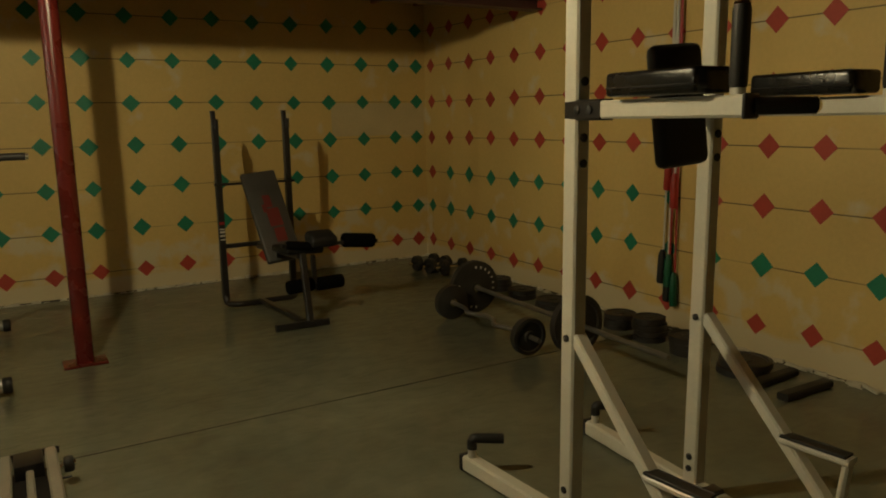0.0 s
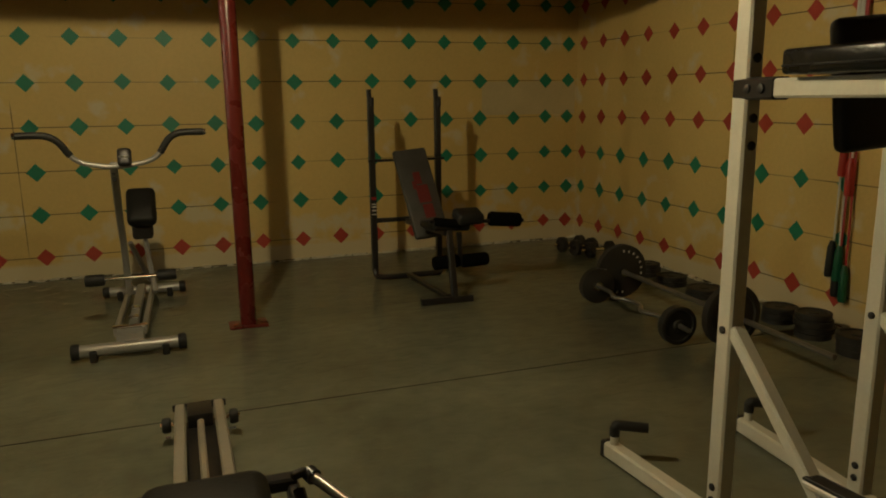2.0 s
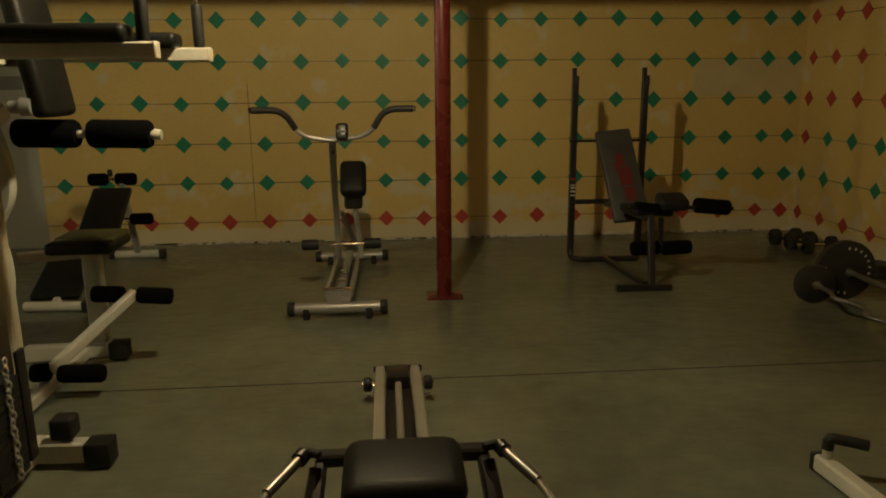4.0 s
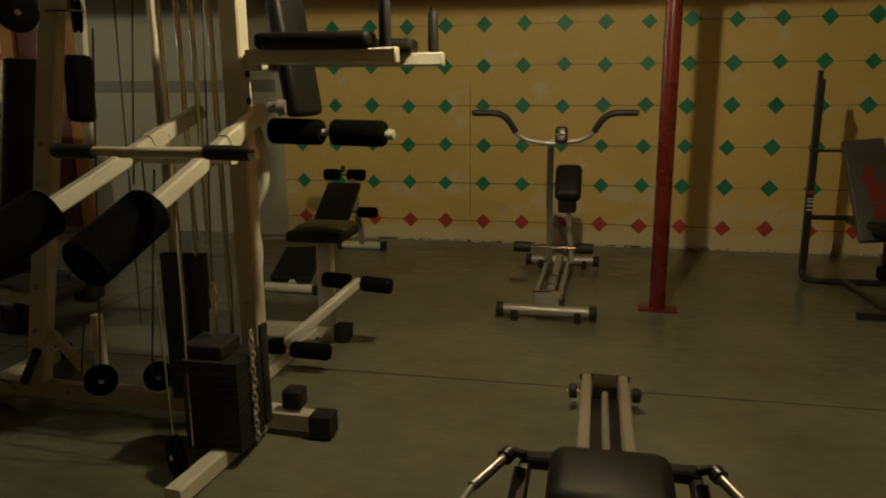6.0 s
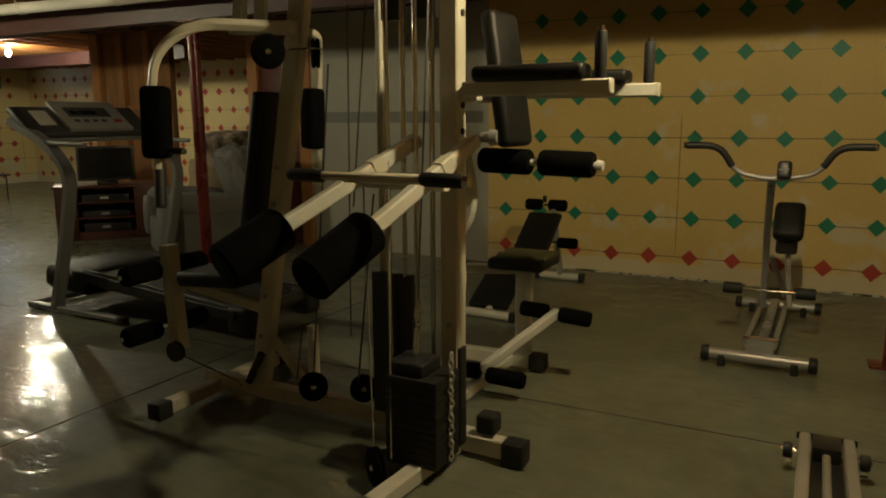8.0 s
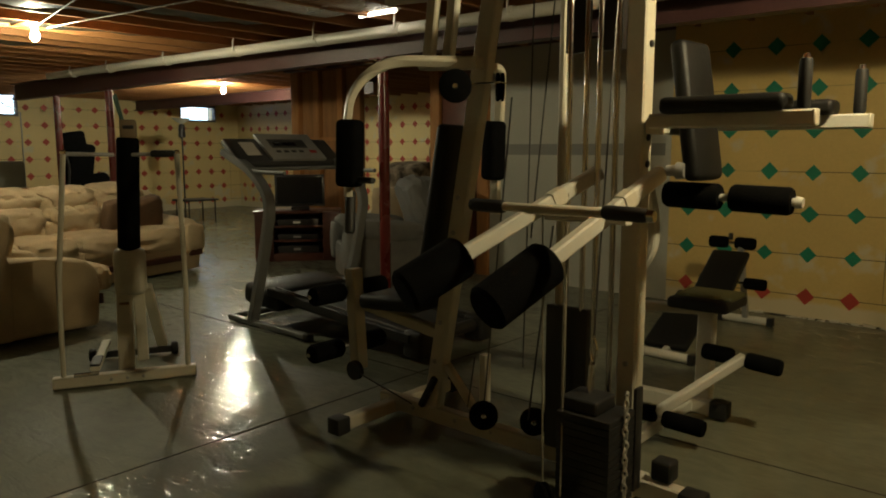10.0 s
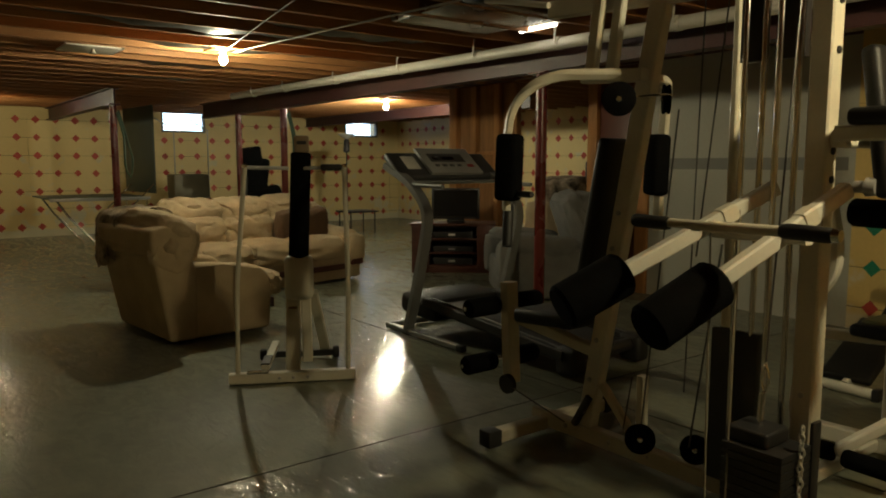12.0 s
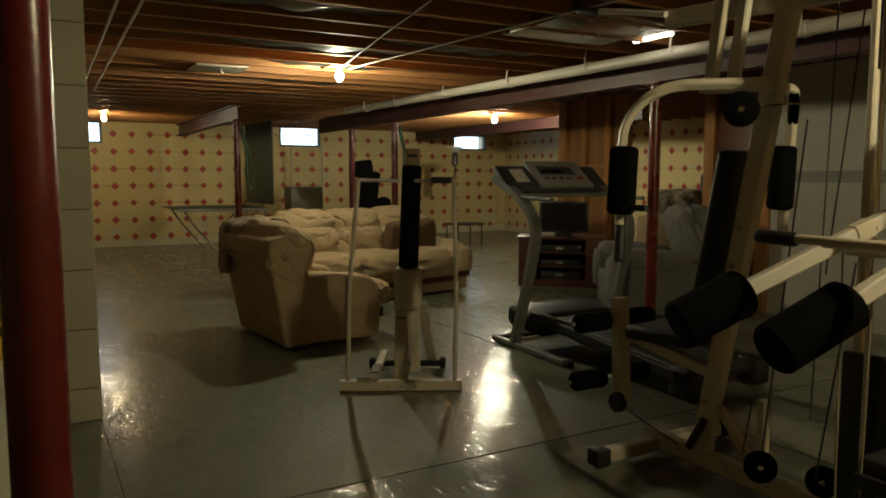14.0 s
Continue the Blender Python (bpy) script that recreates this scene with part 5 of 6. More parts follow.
def armchair():
    """A tan armchair: flat leaning outer back, straight sides, a fat head roll that hangs over them."""
    g = thing("armchair", (-5.15, 1.60, 0), "tan plush armchair with a fat head roll and flat back", "armchair")
    M = Matrix.Translation((-5.15, 1.60, 0)) @ pose(0, 0, 0, 0, 0, 5)     # x to the chair's far side is negative, y to its front

    def slab(nm, outline, x0, x1, bevel, flare=0.0, lab="", mat=TAN):
        b = bmesh.new()
        mid = -0.49
        rows = []
        for x in (x0, x1):
            rows.append([b.verts.new((mid + (x - mid) * (1 + flare * z), y, z)) for y, z in outline])
        n = len(outline)
        for i in range(n):
            b.faces.new((rows[0][i], rows[0][(i + 1) % n], rows[1][(i + 1) % n], rows[1][i]))
        b.faces.new(rows[0][::-1])
        b.faces.new(rows[1])
        bmesh.ops.bevel(b, geom=b.edges[:], offset=bevel, segments=4, profile=0.5, affect="EDGES")
        bmesh.ops.transform(b, matrix=M, verts=b.verts)
        return part(nm, b, mat, g, lab)

    slab("outer_back", [(0.0, 0.02), (0.20, 0.02), (0.20, 0.50), (0.10, 0.80), (-0.02, 0.84), (-0.13, 0.80), (-0.13, 0.74)], -0.98, 0.0, 0.03, 0.10)
    for x0, x1 in ((-0.20, -0.004), (-0.976, -0.78)):
        slab("arm", [(0.03, 0.022), (0.77, 0.022), (0.79, 0.30), (0.77, 0.43), (0.69, 0.50), (0.40, 0.535), (0.12, 0.56), (0.0, 0.50)], x0, x1, 0.035)
        slab("wood_trim", [(0.785, 0.17), (0.815, 0.17), (0.815, 0.245), (0.785, 0.245)], x0 + 0.03, x1 - 0.02, 0.006, 0, "dark red wooden trim", DARKWOOD)
    slab("base", [(0.10, 0.025), (0.79, 0.025), (0.80, 0.20), (0.10, 0.20)], -0.77, -0.21, 0.02)
    part("seat_cushion", pillow((0.62, 0.64, 0.24), M @ pose(-0.49, 0.46, 0.31), 0.3, 0, 2, 12, 3.6), TAN, g)
    part("seat_front", pillow((0.86, 0.20, 0.20), M @ pose(-0.44, 0.82, 0.34), 0.3, 0, 7, 10, 3.0), TAN, g)
    part("back_cushion", pillow((0.66, 0.26, 0.42), M @ pose(-0.49, 0.20, 0.58, -14), 0.2, 0.08, 4, 20, 3.0), TAN, g)
    part("head_roll", pillow((1.10, 0.36, 0.40), M @ pose(-0.49, 0.07, 0.715, -22), 0.18, 0.05, 9, 22, 2.8), TAN, g, "fat tan head roll")
    part("side_fold", pillow((0.13, 0.30, 0.36), M @ pose(-0.015, 0.05, 0.68, -30), 0.15, 0.06, 5, 14, 2.8), TAN, g)


armchair()
sofa, SM = seat_group("sofa", (-7.645, 2.99), -78, 2.2, 0.95, 3, "tan plush three-seat sofa with gathered cushions", "sofa")
for y, s in ((3.50, 1), (3.76, 2)):
    solo("throw_pillow", pillow((0.36, 0.15, 0.36), pose(-7.20, y, 0.60, -15, 6 * s, -78), 0.3, 0, s + 30), material("brown_cushion_cloth", (0.13, 0.075, 0.04), 0.9, 0, 0.15, 8, 140, 0.3), "brown cloth throw pillow leaning on the sofa", "pillow", group="sofa pillows")


def throw_blanket():
    """A patterned throw over the armchair's back."""
    b = bmesh.new()
    nx, ns = 18, 26
    prof = [(-0.055, 0.52), (-0.05, 0.62), (-0.045, 0.72), (-0.035, 0.82), (-0.01, 0.885), (0.06, 0.91), (0.16, 0.92), (0.27, 0.93), (0.36, 0.905), (0.41, 0.84)]
    grid = []
    for i in range(nx + 1):
        u = i / nx
        row = []
        for j in range(ns + 1):
            t = j / ns * (len(prof) - 1)
            k = min(int(t), len(prof) - 2)
            f = t - k
            y = prof[k][0] * (1 - f) + prof[k + 1][0] * f
            z = prof[k][1] * (1 - f) + prof[k + 1][1] * f
            n = noise.noise(Vector((u * 6, t * 1.1, 3.3)))
            hem = 0.10 * noise.noise(Vector((u * 3.1, 0.5, 8.0))) if j < 4 else 0
            row.append(b.verts.new((-6.24 + u * 0.46 + 0.02 * n, 1.435 + u * 0.04 + y - abs(n) * 0.03 * (j < 14), z + 0.02 * n + hem - 0.005)))
        grid.append(row)
    for i in range(nx):
        for j in range(ns):
            b.faces.new((grid[i][j], grid[i + 1][j], grid[i + 1][j + 1], grid[i][j + 1]))
    bmesh.ops.solidify(b, geom=b.faces[:], thickness=0.012)
    solo("throw_blanket", b, PLAID, "brown patterned throw draped over the armchair back", "blanket")


throw_blanket()


def stepper():
    """The ivory stair-stepper with two thin side posts."""
    g = thing("stepper_machine", (-3.9, 1.9, 0), "ivory stepper machine with thin side posts and a black padded column", "exercise machine")
    A, B = Vector((-4.05, 1.58, 0.035)), Vector((-3.72, 2.21, 0.035))
    d = (B - A).normalized()
    back = Vector((-d.y, d.x, 0))
    part("base_bar", bar(A, B, 0.055, 0.06), IVORY, g)
    part("wear_plate", bar(A + d * 0.10 + Vector((0, 0, 0.031)), A + d * 0.22 + Vector((0, 0, 0.031)), 0.05, 0.004), CHROME, g)
    mid = (A + B) / 2 + d * 0.03
    tops = []
    for p, lean in ((A + d * 0.05, 0.07), (B - d * 0.04, -0.005)):
        top = Vector((p.x, p.y, 1.23)) + d * (lean + 0.0) + back * 0.0
        knee = Vector((p.x, p.y, 0.55)) + d * 0.008
        part("side_post", rod(arc([p + Vector((0, 0, 0.02)), knee, top], 0.1), 0.0135), IVORY, g)
        part("post_cap", turned(top, top + Vector((0, 0, 0.02)), [(0, 0.017), (0.6, 0.017), (1, 0.008)], n=12), CHROME, g)
        tops.append(top)
    m1 = Vector((mid.x, mid.y, 1.225)) + back * 0.06
    part("grip_rod", rod((tops[0], m1 - d * 0.03), 0.010), SILVER, g)
    part("grip_rod", rod((tops[1], m1 + d * 0.03), 0.010), SILVER, g)
    part("grip", roller(tops[1] - d * 0.015, tops[1] - d * 0.13 + back * 0.015, 0.019), RUBBER, g, "black grip")
    foot = mid + back * 0.10
    low = Vector((foot.x, foot.y, 0.0)) + d * -0.01
    hi = Vector((foot.x, foot.y, 0.0)) + d * 0.015
    part("column_leg", bar(low + Vector((0, 0, 0.05)) - d * 0.02, low + Vector((0, 0, 0.52)) - d * 0.01, 0.085, 0.05, up=back), IVORY, g)
    part("column_leg", bar(low + Vector((0, 0, 0.08)) + d * 0.065 + back * 0.05, low + Vector((0, 0, 0.52)) + d * 0.06 + back * 0.05, 0.06, 0.04, up=back), IVORY, g)
    part("column_cover", cushion(low + Vector((0, 0, 0.595)) + d * 0.025, (0.165, 0.12, 0.26), (0, 0, math.degrees(math.atan2(d.y, d.x))), 0.04), IVORY, g)
    part("padded_column", roller(hi + Vector((0, 0, 0.71)), hi + Vector((0, 0, 1.315)) + d * 0.025, 0.058), FOAM, g, "black padded column")
    part("column_head", cushion(hi + Vector((0, 0, 1.36)) + d * 0.03, (0.085, 0.05, 0.10), (0, 0, math.degrees(math.atan2(d.y, d.x))), 0.012), material("tan_plastic", (0.20, 0.14, 0.08), 0.5), g, "tan plastic head")
    part("head_slot", cushion(hi + Vector((0, 0, 1.37)) + d * 0.03 - back * 0.024, (0.055, 0.012, 0.02), (0, 0, math.degrees(math.atan2(d.y, d.x))), 0.004, segments=1), BLACKSTEEL, g)
    rear = foot + back * 0.42
    part("back_strut", bar(low + Vector((0, 0, 0.50)) + d * 0.10 + back * 0.04, rear + d * 0.16 + Vector((0, 0, 0.03)), 0.06, 0.035), IVORY, g)
    part("rear_bar", bar(rear - d * 0.22, rear + d * 0.22, 0.045, 0.04), BLACKSTEEL, g)
    part("pedal_rail", bar(A + d * 0.20 + back * 0.02 + Vector((0, 0, 0.05)), A + d * 0.24 + back * 0.46 + Vector((0, 0, 0.09)), 0.05, 0.025), IVORY, g)
    part("pedal_tread", bar(A + d * 0.20 + back * 0.03 + Vector((0, 0, 0.067)), A + d * 0.21 + back * 0.17 + Vector((0, 0, 0.08)), 0.055, 0.012), RUBBER, g, "black ribbed tread")
    for s in (-0.23, 0.23):
        part("wheel", turned(rear + d * (s - 0.02), rear + d * (s + 0.02), [(0, 0.03), (0.2, 0.04), (0.8, 0.04), (1, 0.03)]), RUBBER, g)
    for s in (0.28, 0.36, 0.44):
        p = A + d * s - back * 0.028
        part("bolt", bolt(p, p - back * 0.006, 0.009), SILVER, g)
    part("label_bar", bar(low + Vector((0, 0, 0.42)) - back * 0.026 - d * 0.04, low + Vector((0, 0, 0.42)) - back * 0.026 + d * 0.01, 0.001, 0.014), material("brown_print", (0.2, 0.11, 0.05), 0.5), g)


stepper()


DULLGREY = material("dull_grey_enamel", (0.17, 0.172, 0.168), 0.48, 0.1, 0.12, 8, 90, 0.03)


def treadmill():
    g = thing("treadmill", (-3.9, 3.5, 0), "grey folding treadmill with a tilted console, on the concrete floor", "treadmill")
    for y in (3.10, 3.97):
        part("floor_rail", bar((-4.72, y, 0.03), (-3.80, y - 0.02, 0.03), 0.05, 0.035), DULLGREY, g)
        part("rail_foot", cushion((-3.81, y - 0.02, 0.028), (0.06, 0.056, 0.05), soft=0.01, segments=2), RUBBER, g)
        up = arc([(-4.45, y, 0.04), (-4.29, y, 0.52), (-4.19, y, 0.92), (-4.40, y, 1.11), (-4.72, y, 1.235)], 0.2)
        part("upright", sweep(up, tube_section(0.05, 0.075), up=(0, 1, 0)), DULLGREY, g)
        part("hand_rail", rod(arc([(-4.46, y, 1.12), (-4.36, y, 1.10), (-4.06, y + (0.02 if y < 3.5 else -0.02), 1.095)], 0.05), 0.015), DULLGREY, g)
    part("motor_hood", cushion((-4.45, 3.52, 0.20), (0.42, 0.72, 0.16), (0, 4, 0), 0.05), BLACK, g)
    part("cross_tube", rod(((-4.70, 3.08, 0.03), (-4.70, 3.99, 0.03)), 0.022), DULLGREY, g)
    part("belt", block(-4.25, -3.0, 3.26, 3.78, 0.175, 0.19, 0.004, m=Matrix.Translation((-3.6, 3.5, 0.18)) @ pose(0, 0, 0, 0, 5, 0) @ Matrix.Translation((3.6, -3.5, -0.18))), RUBBER, g, "black running belt")
    for y in (3.20, 3.84):
        part("side_rail", bar((-4.35, y, 0.25), (-2.98, y, 0.135), 0.085, 0.06), RUBBER, g)
        part("deck_stripe", bar((-4.30, y, 0.282), (-3.05, y, 0.174), 0.012, 0.004), DULLGREY, g)
    part("deck", bar((-4.35, 3.52, 0.20), (-3.0, 3.52, 0.09), 0.60, 0.04), BLACKSTEEL, g)
    part("rear_roller_cover", cushion((-2.97, 3.23, 0.10), (0.16, 0.12, 0.17), soft=0.03), RUBBER, g)
    part("rear_roller_cover", cushion((-2.97, 3.81, 0.10), (0.16, 0.12, 0.17), soft=0.03), RUBBER, g)
    part("rear_roller", rod(((-2.97, 3.26, 0.12), (-2.97, 3.80, 0.12)), 0.04), BLACKSTEEL, g)
    con = part("console", cushion((-4.62, 3.55, 1.225), (0.30, 0.95, 0.055), (0, 38, 0), 0.022), PLASTIC, g, "dark grey console")
    C = pose(-4.62, 3.55, 1.225, 0, 38, 0)

    def on(nm, x0, x1, y0, y1, mat, t=0.003):
        b = block(x0, x1, y0, y1, 0.0275, 0.0275 + t, 0.001)
        bmesh.ops.transform(b, matrix=C, verts=b.verts)
        part(nm, b, mat, con)

    on("display_panel", -0.17, 0.13, -0.20, 0.30, GREYPLASTIC, 0.022)
    on("display_glass", -0.10, 0.0, -0.13, 0.20, PLASTIC, 0.025)
    on("readout", -0.06, -0.02, -0.10, 0.10, SCREEN, 0.028)
    for i in range(4):
        on("button", 0.03, 0.055, -0.12 + i * 0.07, -0.08 + i * 0.07, PLASTIC, 0.026)
    on("stop_button", 0.03, 0.06, 0.19, 0.25, LABELRED, 0.027)
    on("paper_sheet", -0.09, 0.06, -0.37, -0.25, LABELWHITE, 0.004)
    on("tray_hollow", -0.12, 0.11, -0.44, -0.22, PLASTIC, 0.002)
    on("tray_hollow", -0.12, 0.11, 0.33, 0.45, PLASTIC, 0.002)
    part("front_bar", rod(((-4.42, 3.12, 1.115), (-4.42, 3.95, 1.115)), 0.014), DULLGREY, g)


treadmill()


def tv_corner():
    M = Matrix.Translation((-6.97, 4.9, 0)) @ pose(0, 0, 0, 0, 0, 49.5)     # x along the front, y into the stand
    g = thing("tv_stand", (-6.7, 5.3, 0), "dark red-brown wooden television stand with open shelves", "tv stand")

    def put(nm, a, mat, bev=0.004, lab="", parent=None):
        b = block(*a, bev)
        bmesh.ops.transform(b, matrix=M, verts=b.verts)
        return part(nm, b, mat, parent or g, lab)

    W, D, H = 0.95, 0.45, 0.57
    put("side_panel", (0, 0.20, 0, D, 0, H - 0.03), DARKWOOD)
    put("side_panel", (W - 0.20, W, 0, D, 0, H - 0.03), DARKWOOD)
    put("top", (-0.015, W + 0.015, -0.015, D, H - 0.028, H), DARKWOOD)
    put("plinth", (0.2, W - 0.2, 0.02, D, 0, 0.07), DARKWOOD)
    for z in (0.07, 0.22, 0.38):
        put("shelf", (0.2, W - 0.2, 0.02, D - 0.01, z, z + 0.018), DARKWOOD)
    put("back_panel", (0.2, W - 0.2, D - 0.012, D, 0.07, H - 0.03), BLACKSTEEL)
    for z, h, nm in ((0.089, 0.08, "video_recorder"), (0.24, 0.06, "disc_player"), (0.40, 0.07, "receiver")):
        b = block(0.25, W - 0.25, 0.06, 0.36, z, z + h, 0.004)
        bmesh.ops.transform(b, matrix=M, verts=b.verts)
        o = solo(nm, b, BLACKSTEEL, "dark electronic box on a shelf of the television stand", "electronics", group="boxes in the stand")
        b = block(0.42, 0.50, 0.056, 0.060, z + h * 0.35, z + h * 0.7)
        bmesh.ops.transform(b, matrix=M, verts=b.verts)
        part("front_display", b, SILVER if nm != "receiver" else LABELWHITE, o)
    t = thing("television", (-6.7, 5.3, H), "small dark flat television on a wooden stand", "television")
    BASE[t] = Vector((-6.7, 5.3, H))
    b = block(0.22, 0.78, 0.16, 0.20, H + 0.04, H + 0.40, 0.01)
    bmesh.ops.transform(b, matrix=M, verts=b.verts)
    part("case", b, BLACKSTEEL, t)
    b = block(0.245, 0.755, 0.156, 0.1595, H + 0.07, H + 0.375)
    bmesh.ops.transform(b, matrix=M, verts=b.verts)
    part("screen", b, SCREEN, t)
    b = block(0.40, 0.60, 0.10, 0.26, H, H + 0.04, 0.012)
    bmesh.ops.transform(b, matrix=M, verts=b.verts)
    part("foot", b, BLACKSTEEL, t)


tv_corner()


def recliner():
    g = thing("recliner", (-5.1, 5.1, 0), "grey plush recliner chair with rounded arms and a leaning back", "recliner")
    T = Matrix.Translation((-5.10, 5.12, 0)) @ pose(0, 0, 0, 0, 0, 148)

    def put(nm, size, c, rot=(0, 0, 0), seed=0, puff=0.35, pleat=0.0):
        part(nm, pillow(size, T @ pose(*c, *rot), puff, pleat, seed, 16 if pleat else 10, 3.2), GREYCLOTH, g)

    put("base", (0.60, 0.70, 0.34), (0, 0.02, 0.19), seed=1, puff=0.7)
    put("seat_cushion", (0.54, 0.62, 0.20), (0, 0.12, 0.39), seed=2, puff=0.4)
    put("backrest", (0.66, 0.28, 0.78), (0, -0.34, 0.62), (-20, 0, 0), seed=3, puff=0.25, pleat=0.05)
    put("head_cushion", (0.60, 0.24, 0.28), (0, -0.37, 0.84), (-20, 0, 0), seed=4, puff=0.2)
    for s in (-1, 1):
        put("arm_pad", (0.20, 0.70, 0.19), (s * 0.37, 0.10, 0.515), (4, 0, 0), seed=5 + s, puff=0.2)
        put("arm_side", (0.16, 0.72, 0.46), (s * 0.37, 0.04, 0.25), seed=8 + s, puff=0.6)
        put("arm_front", (0.19, 0.16, 0.38), (s * 0.37, 0.42, 0.36), seed=10 + s, puff=0.2)
    put("footrest", (0.54, 0.12, 0.32), (0, 0.42, 0.22), seed=12, puff=0.5)


recliner()


def folded_table_tennis():
    g = thing("table_tennis_table", (-12.3, 3.0, 0), "table tennis table with one half folded upright on chrome legs", "table tennis table")
    part("flat_half", block(-12.9, -11.5, 1.95, 3.30, 0.745, 0.765, 0.004), TABLEGREEN, g)
    part("flat_edge", block(-11.497, -11.48, 1.95, 3.30, 0.72, 0.767, 0.002), SILVER, g)
    part("upright_half", block(-13.0, -11.7, 3.40, 3.42, 0.80, 2.14, 0.004, m=Matrix.Translation((-12.3, 3.4, 0)) @ pose(0, 0, 0, 0, 0, 4) @ Matrix.Translation((12.3, -3.4, 0))), TABLEGREEN, g, "dark green upright table half")
    for x in (-12.75, -11.6):
        part("leg", rod(arc([(x, 2.05, 0.74), (x, 2.2, 0.5), (x, 2.6, 0.02)], 0.1), 0.015), CHROME, g)
        part("leg", rod(((x, 3.28, 0.74), (x, 3.28, 0.03)), 0.015), CHROME, g)
        part("stay", rod(((x, 2.9, 0.45), (x, 3.4, 0.95)), 0.010), CHROME, g)
    return g


folded_table_tennis()
rack = thing("clothes_rack", (-13.3, 4.55, 0), "thin steel rack standing by the window wall", "rack")
for y in (4.26, 4.86):
    part("rack_post", rod(((-13.3, y, 0), (-13.3, y, 1.85), (-13.3, y - 0.35, 2.05)), 0.012), SILVER, rack)
part("rack_rail", rod(((-13.3, 4.26, 1.0), (-13.3, 4.86, 1.0)), 0.01), SILVER, rack)
part("rack_base", bar((-13.3, 4.2, 0.02), (-13.3, 4.92, 0.02), 0.04, 0.03), SILVER, rack)
solo("storage_bin", cushion((-13.2, 4.45, 0.86), (0.4, 0.62, 0.42), soft=0.03), material("smoky_plastic", (0.22, 0.20, 0.14), 0.4), "smoky plastic bin on a rack by the wall", "storage bin")
solo("bin_table", block(-13.45, -12.95, 4.05, 4.85, 0.0, 0.645, 0.01), PANELWOOD, "low brown stand under a plastic bin", "stand")


def elliptical():
    g = thing("elliptical_trainer", (-12.0, 5.2, 0), "black upright exercise trainer by the far wall", "exercise machine")
    part("base", bar((-12.0, 4.7, 0.04), (-12.0, 5.8, 0.04), 0.08, 0.06), BLACKSTEEL, g)
    part("base_cross", bar((-12.3, 5.6, 0.04), (-11.7, 5.6, 0.04), 0.07, 0.06), BLACKSTEEL, g)
    part("housing", cushion((-12.0, 5.35, 0.5), (0.25, 0.7, 0.7), (12, 0, 0), 0.1), FOAM, g)
    part("mast", cushion((-12.0, 5.20, 1.0), (0.16, 0.42, 0.72), (-8, 0, 0), 0.06), FOAM, g)
    part("console", cushion((-11.98, 5.10, 1.38), (0.14, 0.40, 0.30), (8, 0, 0), 0.05), FOAM, g)
    for y in (4.93, 5.62):
        part("arm", rod(arc([(-11.85, y, 0.5), (-11.85, y + 0.05, 1.0), (-11.85, y - 0.02, 1.25)], 0.1), 0.018), BLACKSTEEL, g)


elliptical()
lamp = thing("floor_lamp", (-12.0, 6.98, 0), "dark slender floor lamp with an upward bowl shade", "floor lamp")
part("pole", rod(((-12.0, 6.98, 0.03), (-12.0, 6.98, 1.72)), 0.013), BLACKSTEEL, lamp)
part("shade", turned((-12.0, 6.98, 1.70), (-12.0, 6.98, 1.80), [(0, 0.03), (0.5, 0.10), (1, 0.17)]), LABELWHITE, lamp)
part("neck", turned((-12.0, 6.98, 1.45), (-12.0, 6.98, 1.70), [(0, 0.02), (0.1, 0.06), (0.9, 0.05), (1, 0.03)]), BLACKSTEEL, lamp)
part("base", turned((-12.0, 6.98, 0), (-12.0, 6.98, 0.03), [(0, 0.15), (0.7, 0.15), (1, 0.05)]), BLACKSTEEL, lamp)
stand = thing("side_table", (-11.6, 6.9, 0), "small dark metal side table by the far wall", "side table")
part("table_top", block(-11.85, -11.35, 6.65, 7.25, 0.38, 0.41, 0.006), BLACKSTEEL, stand)
for x in (-11.8, -11.4):
    for y in (6.7, 7.2):
        part("leg", rod(((x, y, 0.0), (x, y, 0.38)), 0.012), BLACKSTEEL, stand)
for x, y in ((-9.0, 4.31), (-10.1, 2.5)):
    solo("garden_hose", rod(arc([(x + 0.06, y + 0.03, 1.9), (x + 0.07, y + 0.10, 1.6), (x + 0.07, y + 0.10, 1.2), (x + 0.07, y + 0.16, 1.05), (x + 0.07, y + 0.20, 1.3), (x + 0.06, y + 0.05, 1.92)], 0.08), 0.014), material("green_hose", (0.05, 0.10, 0.06), 0.5), "green hose hung from a steel column", "hose", group="hoses")


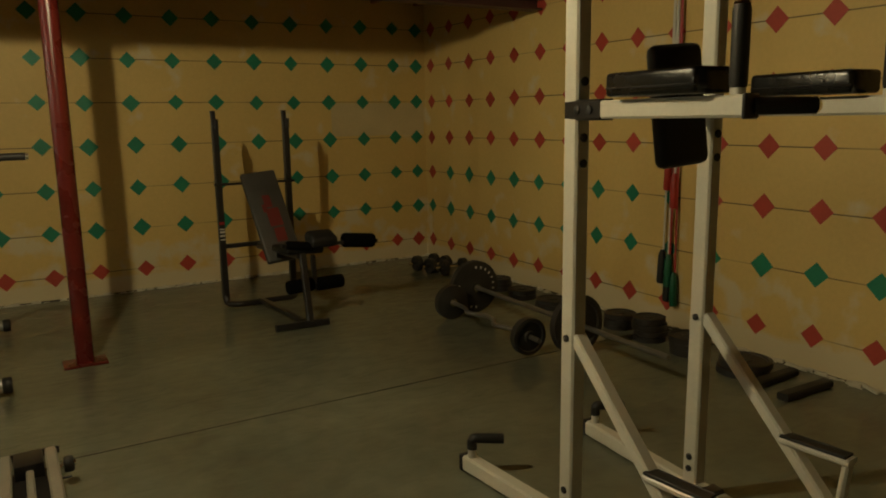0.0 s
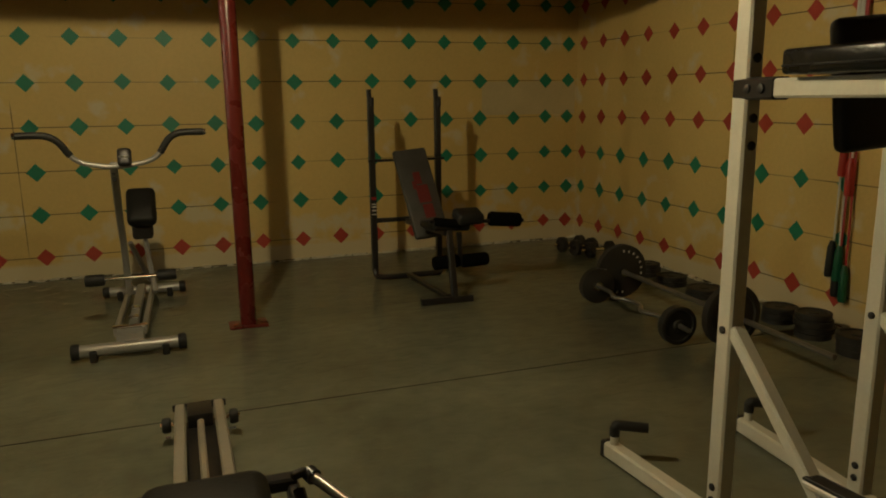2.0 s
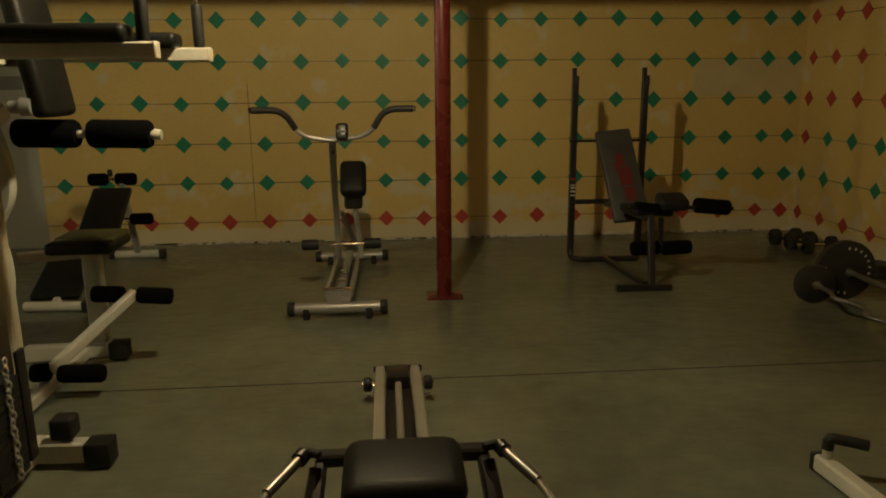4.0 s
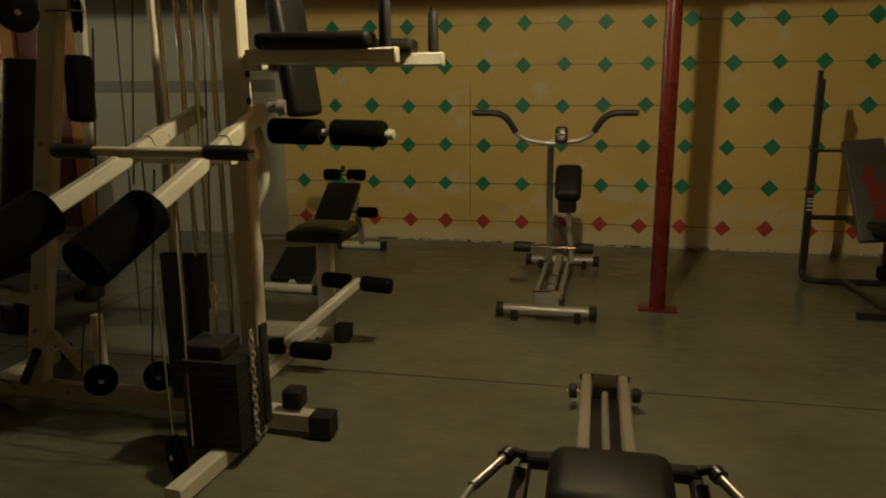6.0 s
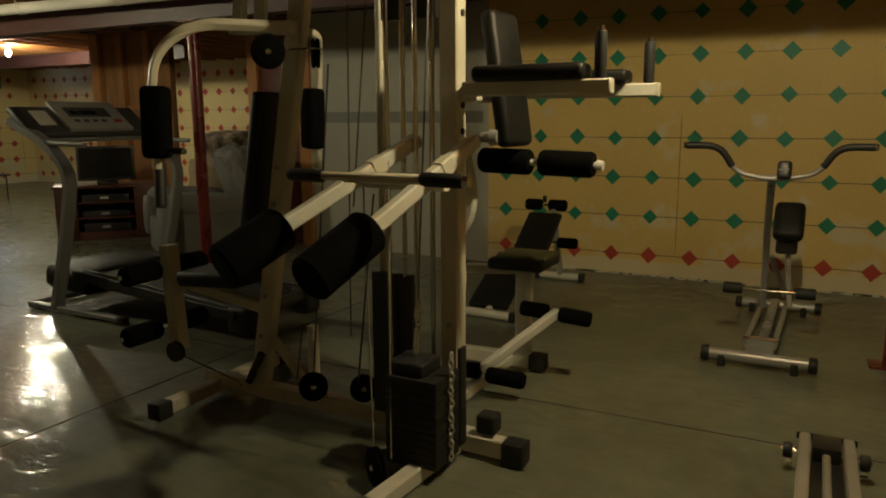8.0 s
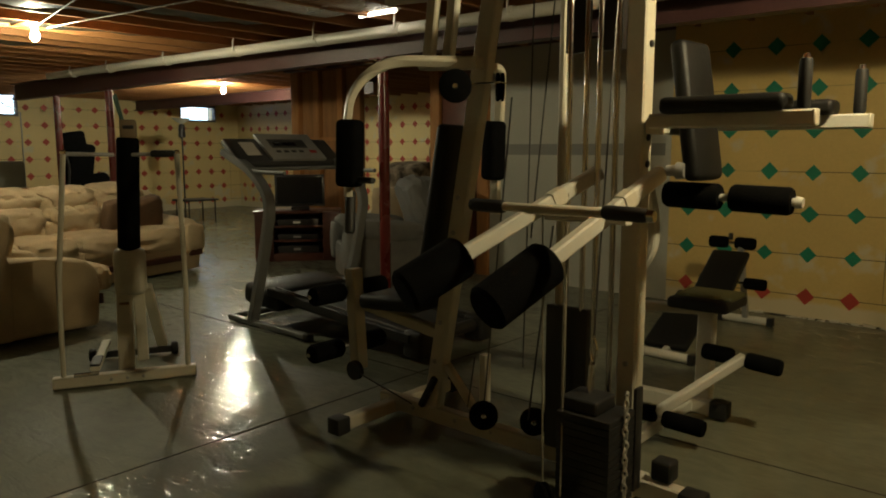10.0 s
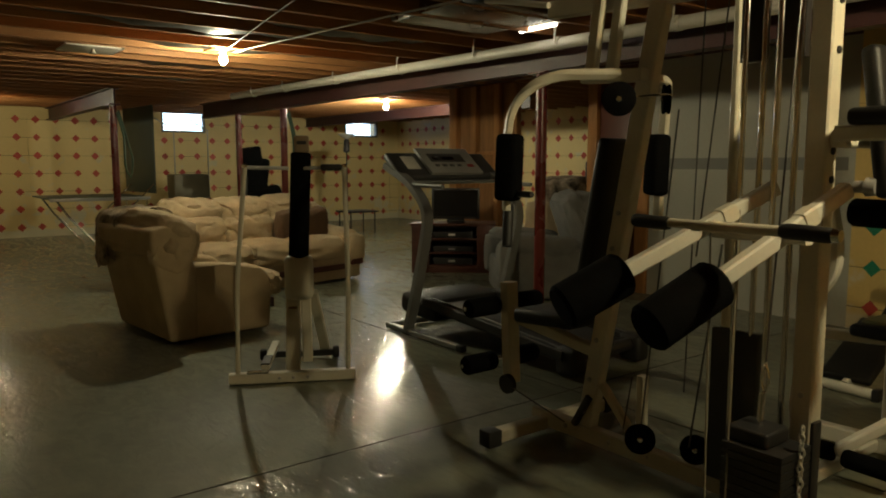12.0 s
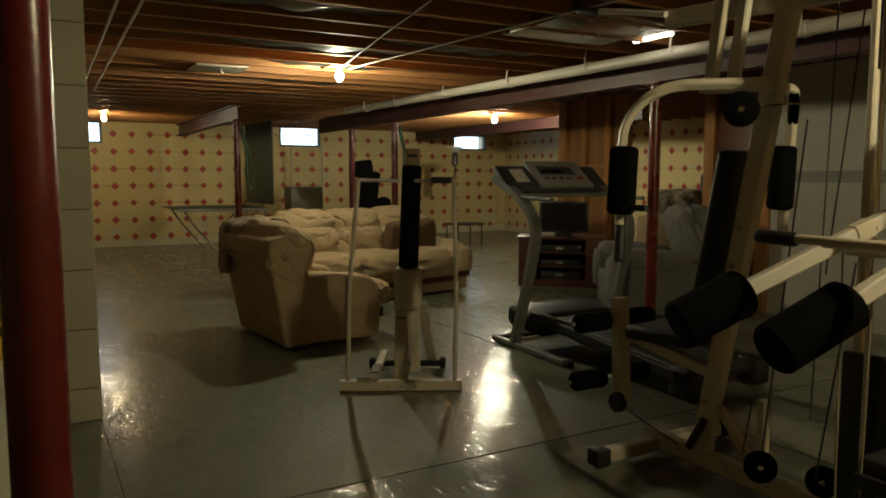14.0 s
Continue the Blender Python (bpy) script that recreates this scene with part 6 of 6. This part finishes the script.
# seen through the opening: a sofa back, a blue-lit set and a barrel
def beyond():
    solo("lounge_chair", pillow((0.9, 0.8, 0.75), pose(-6.9, 7.4, 0.40), 0.45, 0, 41), TAN, "tan patterned lounge chair behind the partition", "chair")
    solo("chair_cushion", pillow((0.7, 0.35, 0.4), pose(-6.8, 7.2, 0.88, 15, 0, 0), 0.35, 0, 43), PLAID, "brown patterned cushion on a lounge chair", "cushion")
    t = thing("computer_desk", (-7.6, 8.9, 0), "dark desk with a small screen showing blue light", "desk")
    part("desk_body", block(-7.9, -7.2, 8.7, 9.3, 0, 0.74, 0.01), PLASTIC, t)
    m = thing("monitor", (-7.55, 8.9, 0.74), "black computer monitor with a small blue lit corner", "monitor")
    part("case", cushion((-7.55, 8.9, 1.08), (0.5, 0.3, 0.42), soft=0.03), BLACKSTEEL, m)
    part("foot", block(-7.7, -7.4, 8.8, 9.0, 0.74, 0.88, 0.01), BLACKSTEEL, m)
    part("screen", block(-7.60, -7.35, 8.743, 8.748, 1.18, 1.26), glow("blue_screen", (0.15, 0.35, 1.0), 1.2), m, "blue lit screen")


beyond()


def pail(x, y):
    g = thing("water_jug", (x, y, 0), "pale plastic drum with a yellow label behind the column", "drum")
    part("drum_body", turned((x, y, 0), (x, y, 0.95), [(0, 0.20), (0.02, 0.23), (0.3, 0.235), (0.32, 0.225), (0.36, 0.235), (0.62, 0.235), (0.64, 0.225), (0.68, 0.235), (0.93, 0.23), (1, 0.18)], n=32), material("pale_plastic", (0.55, 0.56, 0.48), 0.35), g)
    part("label_band", turned((x, y, 0.74), (x, y, 0.90), [(0, 0.236), (0.001, 0.2375), (0.999, 0.2375), (1, 0.236)], n=32), material("yellow_label", (0.62, 0.42, 0.03), 0.45), g, "yellow label")
    part("dark_band", turned((x, y, 0.81), (x, y, 0.835), [(0, 0.2375), (0.001, 0.239), (0.999, 0.239), (1, 0.2375)], n=32), BLACKSTEEL, g)
    part("lid", turned((x, y, 0.95), (x, y, 0.985), [(0, 0.17), (0.2, 0.19), (0.8, 0.19), (1, 0.17)], n=32), RUBBER, g)


pail(-2.58, -0.23)
# ---- lights ----
def bare_bulb(x, y, mat=BULB, raised=0.0, label="bare glowing light bulb in a white porcelain holder on a joist"):
    z = JOIST_Z + raised
    t = thing("ceiling_bulb", (x, y, z), label, "light bulb", "bare ceiling bulbs")
    j = XW + 0.15 + math.floor((x - XW - 0.15) / 0.4064) * 0.4064
    part("mounting_board", block(j + (0.021 if raised else -0.02), j + (0.3854 if raised else 0.4264), y - 0.05, y + 0.05, z + 0.006, z + 0.026, 0.003), STUD, t, "wooden mounting board between two joists")
    part("lampholder", turned((x, y, z + 0.005), (x, y, z - 0.035), [(0, 0.055), (0.35, 0.052), (0.6, 0.03), (1, 0.022)]), PVC, t, "white porcelain lampholder")
    b = turned((x, y, z - 0.035), (x, y, z - 0.135), [(0, 0.014), (0.2, 0.017), (0.45, 0.029), (0.65, 0.032), (0.85, 0.024), (0.96, 0.012), (1, 0.003)], n=14)
    part("bulb", b, mat, t, "lit bulb")


bare_bulb(-0.12, 2.39, BULB_NEAR, 0.06)
bare_bulb(-6.14, 2.42)
bare_bulb(-9.61, 6.29, BULB_STRONG)
bare_bulb(-12.14, 1.06, BULB_DIM)
